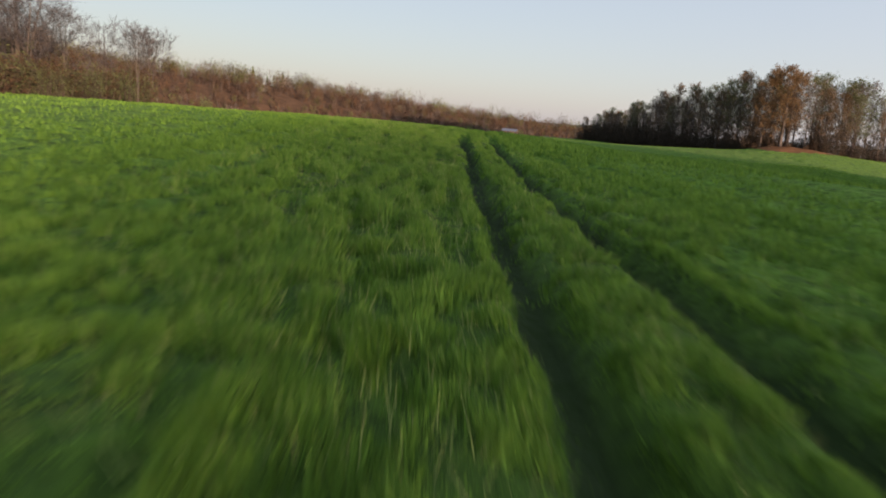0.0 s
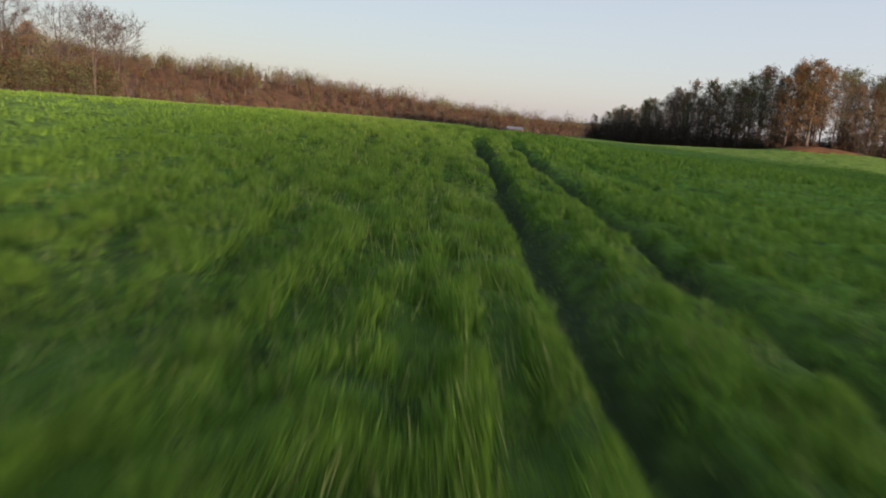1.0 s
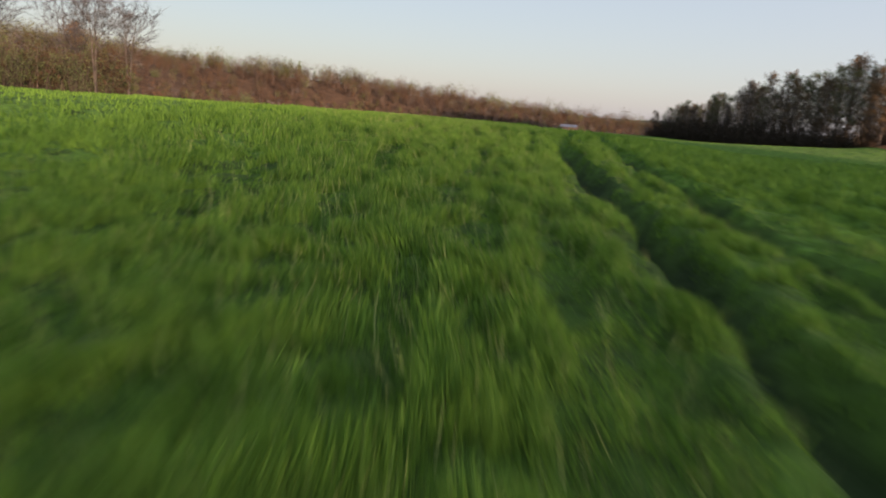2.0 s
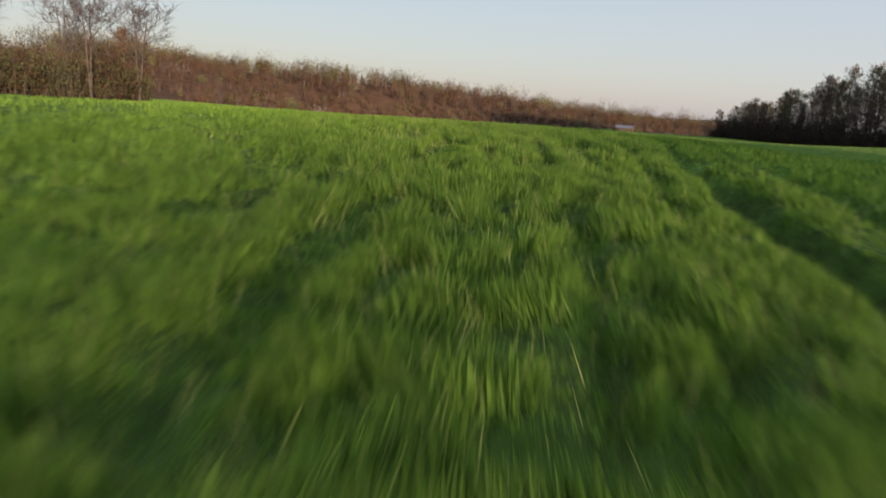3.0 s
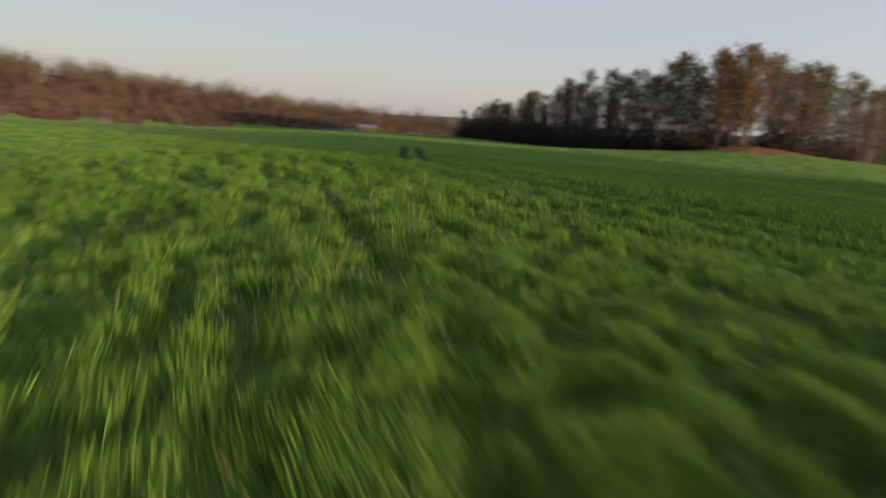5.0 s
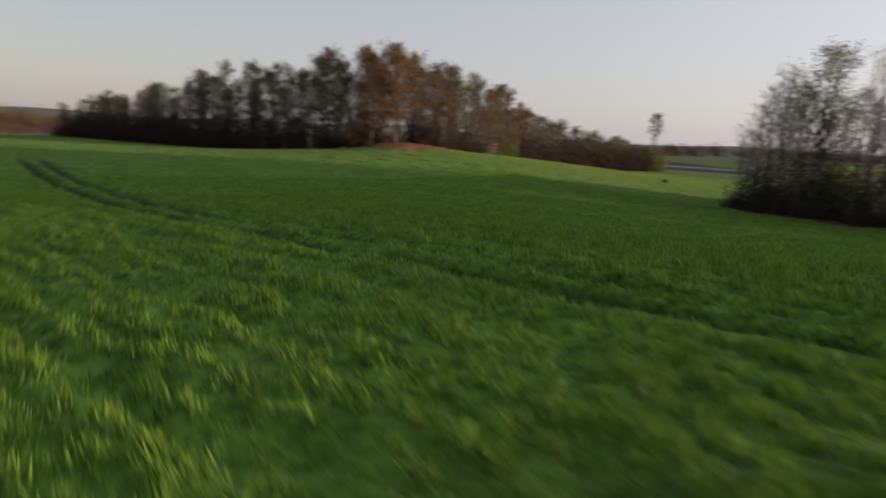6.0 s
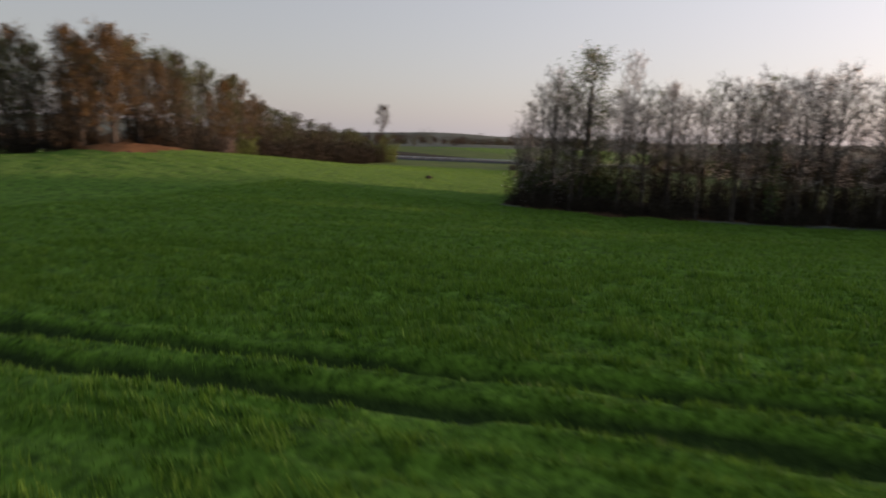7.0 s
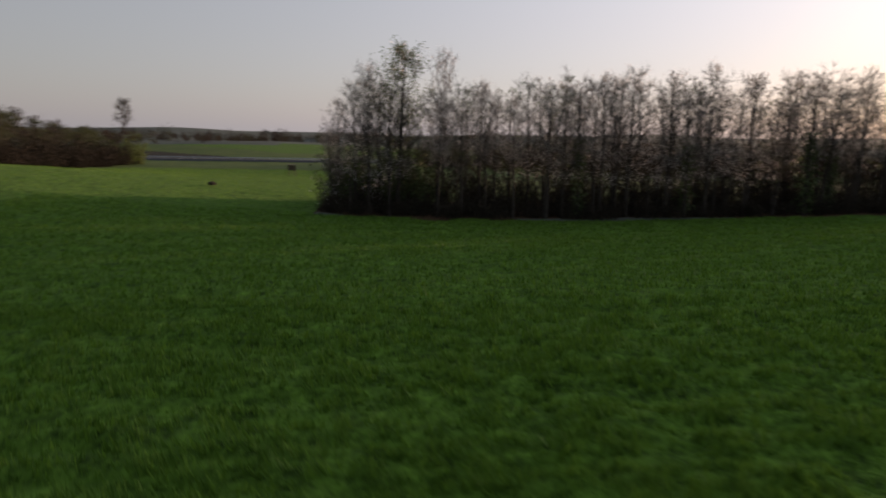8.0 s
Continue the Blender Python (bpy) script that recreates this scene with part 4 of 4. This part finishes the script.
while len(spots) < 2150:
    x, y = rng.uniform(-240, 100), rng.uniform(250, 470)
    if 0 < float(behind_edge(x, y)) < 24 and not (38 < x < 56 and 421 < y < 440):
        spots.append((x, y, rng.uniform(0.22, 0.42), SLOPE_MIX))
while len(spots) < 2480:
    x, y = rng.uniform(-240, 60), rng.uniform(340, 540)
    if 82 < float(behind_edge(x, y)) < 126:
        spots.append((x, y, rng.uniform(0.3, 0.48), SLOPE_MIX))
while len(spots) < 2640:
    x, y = rng.uniform(-240, 150) if len(spots) < 2540 else rng.uniform(-240, -80), rng.uniform(300, 560)
    if 92 < float(behind_edge(x, y)) < 124:
        spots.append((x, y, rng.uniform(1.0, 1.3), (0.08, 0.06, 0.0, 0.06, 0.1, 0.4, 0.3, 0.0)))
far_wood("hillside_wood", "reddish brown leafless wood covering the hillside", spots, rng, 11.0, HILL_TONES, 175, 0.41, 3)
spots = []
while len(spots) < 900:
    a, r = rng.uniform(radians(50), radians(150)), rng.uniform(480, 1000)
    x, y = r * math.sin(a), r * math.cos(a)
    if lattice(x, y, 150, 55) > -0.1 or r > 820:
        spots.append((x, y, 0.95 + 0.5 * float(lattice(x, y, 60, 57)), (0.4, 0.3, 0.3)))
far_wood("valley_wood", "dark leafless woods across the valley", spots, rng, 10.0, [M_BRUSH, HILL_TONES[0], HILL_TONES[5]], 80, 0.72)
spots = []
while len(spots) < 420:
    x, y = rng.uniform(215, 290), rng.uniform(-150, 92)
    if x > 215 + 0.3 * max(0, y - 20):
        spots.append((x, y, rng.uniform(0.75, 1.2), (0.5, 0.3, 0.2)))
far_wood("meadow_wood", "brown leafless wood beyond the meadow behind the belt", spots, rng, 11.5, [M_RUSTBRUSH, HILL_TONES[0], HILL_TONES[5]], 150, 0.5)


# ---------------------------------------------------------------- masts, house, road, raised hide
def mast(x, y, height):
    z = float(ground_z(x, y))
    root = thing("mast", "thin grey lattice mast above the wooded hill", "mast", "masts on the hill")
    root.matrix_basis = pose(x, y, z - 0.3)
    for sx, sy in ((-1, -1), (1, -1), (1, 1), (-1, 1)):
        part("leg", mesh_of("leg", *frusta([(sx * 0.32, sy * 0.32, 0)], [(sx * 0.12, sy * 0.12, height)], [0.05], [0.035], 5), [M_MAST]), root)
    n = 9
    for i in range(n):
        h0, h1 = height * i / n, height * (i + 1) / n
        a, b = 0.32 - 0.2 * i / n, 0.32 - 0.2 * (i + 1) / n
        p0 = [(-a, -a, h0), (a, a, h0)]
        p1 = [(b, -b, h1), (-b, b, h1)]
        part("brace", mesh_of("brace", *frusta(p0, p1, [0.025] * 2, [0.025] * 2, 4), [M_MAST]), root)
    box("crossarm", root, M_MAST, -0.8, 0.8, -0.05, 0.05, height * 0.9, height * 0.9 + 0.14)


mast(-150, 600, 27)
mast(-33, 640, 22)


def barn(x, y, turn):
    """A long low farm building with a pale gable wall and a sheet roof."""
    z = float(ground_z(x, y)) - 0.6
    root = thing("barn", "low farm building with a blue-grey sheet roof below the wood", "building")
    root.matrix_basis = pose(x, y, z, 0, 0, turn)
    L, W, H, R = 4.6, 2.8, 1.9, 3.2
    wall = box("wall", root, M_TIMBER, -L, L, -W, W, 0, H)
    verts = [(-L - 0.4, -W - 0.5, H - 0.15), (L + 0.4, -W - 0.5, H - 0.15), (L + 0.4, 0, R), (-L - 0.4, 0, R), (-L - 0.4, W + 0.5, H - 0.15), (L + 0.4, W + 0.5, H - 0.15)]
    verts += [(a, b, c + 0.18) for a, b, c in verts]
    faces = [(0, 1, 2, 3), (3, 2, 5, 4), (6, 9, 8, 7), (9, 10, 11, 8), (0, 6, 7, 1), (4, 5, 11, 10), (0, 3, 9, 6), (3, 4, 10, 9), (1, 7, 8, 2), (2, 8, 11, 5)]
    part("roof", mesh_of("roof", verts, faces, [M_ROOF]), root, "blue-grey sheet roof")
    gable = [(-L, -W, H), (-L, W, H), (-L, 0, R - 0.1), (L, -W, H), (L, W, H), (L, 0, R - 0.1)]
    part("gable", mesh_of("gable", gable, [(0, 2, 1), (3, 4, 5)], [M_TIMBER]), root)
    for i in range(2):
        w = box("window", root, M_GLASS, -4.0 + i * 3.0, -2.9 + i * 3.0, -W - 0.03, -W + 0.02, 0.8, 1.6)
        box("window_frame", w, M_RENDERWALL, -4.1 + i * 3.0, -2.8 + i * 3.0, -W - 0.06, -W - 0.031, 0.7, 0.79)
    box("door", root, M_TIMBER, 2.4, 3.8, -W - 0.05, -W + 0.02, 0, 1.8)


barn(47, 429, -20)


# country road with a crash barrier beyond the lit slope
def strip(name, label, pts, half, lift, m, kind="structure", thick=0.06):
    pts = np.array(pts, float)
    d = np.gradient(pts, axis=0)
    d /= np.linalg.norm(d, axis=1, keepdims=True)
    nrm = np.stack([-d[:, 1], d[:, 0]], 1)
    a, b = pts + nrm * half, pts - nrm * half
    mid = base(pts[:, 0], pts[:, 1]) + lift
    v = np.concatenate([np.c_[a, mid], np.c_[b, mid], np.c_[a + nrm * 1.5, mid - 1.2], np.c_[b - nrm * 1.5, mid - 1.2]])
    n = len(pts)
    i = np.arange(n - 1)
    f = np.concatenate([np.stack([i, i + 1, i + 1 + n, i + n], 1), np.stack([i + 2 * n, i + 1 + 2 * n, i + 1, i], 1), np.stack([i + n, i + 1 + n, i + 1 + 3 * n, i + 3 * n], 1)])
    return tagged(new(name, mesh_of(name, v, f, [m], soft=False)), label, name, kind=kind)


ry = np.arange(40, 300, 6.0)
ROAD = [(float(312 - 0.28 * (b - 40) + 0.0006 * (b - 40) ** 2), float(b)) for b in ry]
strip("road", "grey asphalt country road on a low bank", ROAD, 3.2, 0.55, M_ASPHALT)


def barrier():
    root = thing("crash_barrier", "galvanised crash barrier along the country road", "barrier")
    pts = [(x - 3.6, y, float(base(x, y)) + 0.55) for x, y in ROAD]
    for p, q in zip(pts, pts[1:]):
        a, b = np.array(p) + (0, 0, 0.72), np.array(q) + (0, 0, 0.72)
        v = []
        for e in (a, b):
            for dx, dz in ((0, -0.16), (-0.06, -0.08), (0, 0), (-0.06, 0.08), (0, 0.16), (0.03, 0.16), (0.03, -0.16)):
                v.append((e[0] + dx, e[1], e[2] + dz))
        f = [(i, (i + 1) % 7, (i + 1) % 7 + 7, i + 7) for i in range(7)]
        part("rail", mesh_of("rail", v, f, [M_ZINC]), root)
        part("post", mesh_of("post", *frusta([(p[0] + 0.1, p[1], p[2] - 0.6)], [(p[0] + 0.1, p[1], p[2] + 0.8)], [0.06], [0.06], 5), [M_ZINC]), root)


barrier()


def raised_hide(x, y, turn):
    """A dark hunter's hide on four legs."""
    root = thing("raised_hide", "dark timber hunting hide on four legs in the meadow", "hide")
    root.matrix_basis = pose(x, y, float(base(x, y)) - 0.25, 0, 0, turn)
    for sx, sy in ((-1, -1), (1, -1), (1, 1), (-1, 1)):
        part("leg", mesh_of("leg", *frusta([(sx * 0.95, sy * 0.85, -0.2)], [(sx * 0.7, sy * 0.65, 1.5)], [0.08], [0.07], 6), [M_TIMBER]), root)
    box("floor", root, M_TIMBER, -0.95, 0.95, -0.85, 0.85, 1.45, 1.53, 0.01)
    for i in range(7):
        x0 = -0.9 + i * 0.26
        box("board", root, M_TIMBER, x0, x0 + 0.24, -0.84, -0.8, 1.53, 2.25)
        box("board", root, M_TIMBER, x0, x0 + 0.24, 0.8, 0.84, 1.53, 2.9)
    for sx in (-0.9, 0.88):
        box("side_panel", root, M_TIMBER, sx, sx + 0.03, -0.8, 0.8, 1.53, 2.7)
    box("roof", root, M_TIMBER, -1.2, 1.2, -1.15, 1.15, 2.92, 3.0, 0.01)
    for i in range(5):
        box("rung", root, M_TIMBER, -0.3, 0.3, -1.0 - 0.05 * (5 - i), -0.95 - 0.05 * (5 - i), 0.2 + 0.28 * i, 0.25 + 0.28 * i)


raised_hide(176, 130, 20)


def clod_heap(x, y):
    """A small dark heap lying in the lit grass."""
    bm = bmesh.new()
    bmesh.ops.create_icosphere(bm, subdivisions=3, radius=1)
    for v in bm.verts:
        k = 1 + 0.25 * noise.noise(v.co * 2.3)
        v.co = Vector((v.co.x * 0.95 * k, v.co.y * 0.7 * k, max(-0.1, v.co.z * 0.5 * k)))
    me = bpy.data.meshes.new("soil_heap")
    bm.to_mesh(me)
    bm.free()
    me.materials.append(M_SOIL)
    ob = tagged(new("soil_heap", me), "small dark heap of soil in the lit crop", "heap")
    ob.matrix_basis = pose(x, y, float(base(x, y)) + 0.02, 0, 0, 30)


clod_heap(118.8, 136)
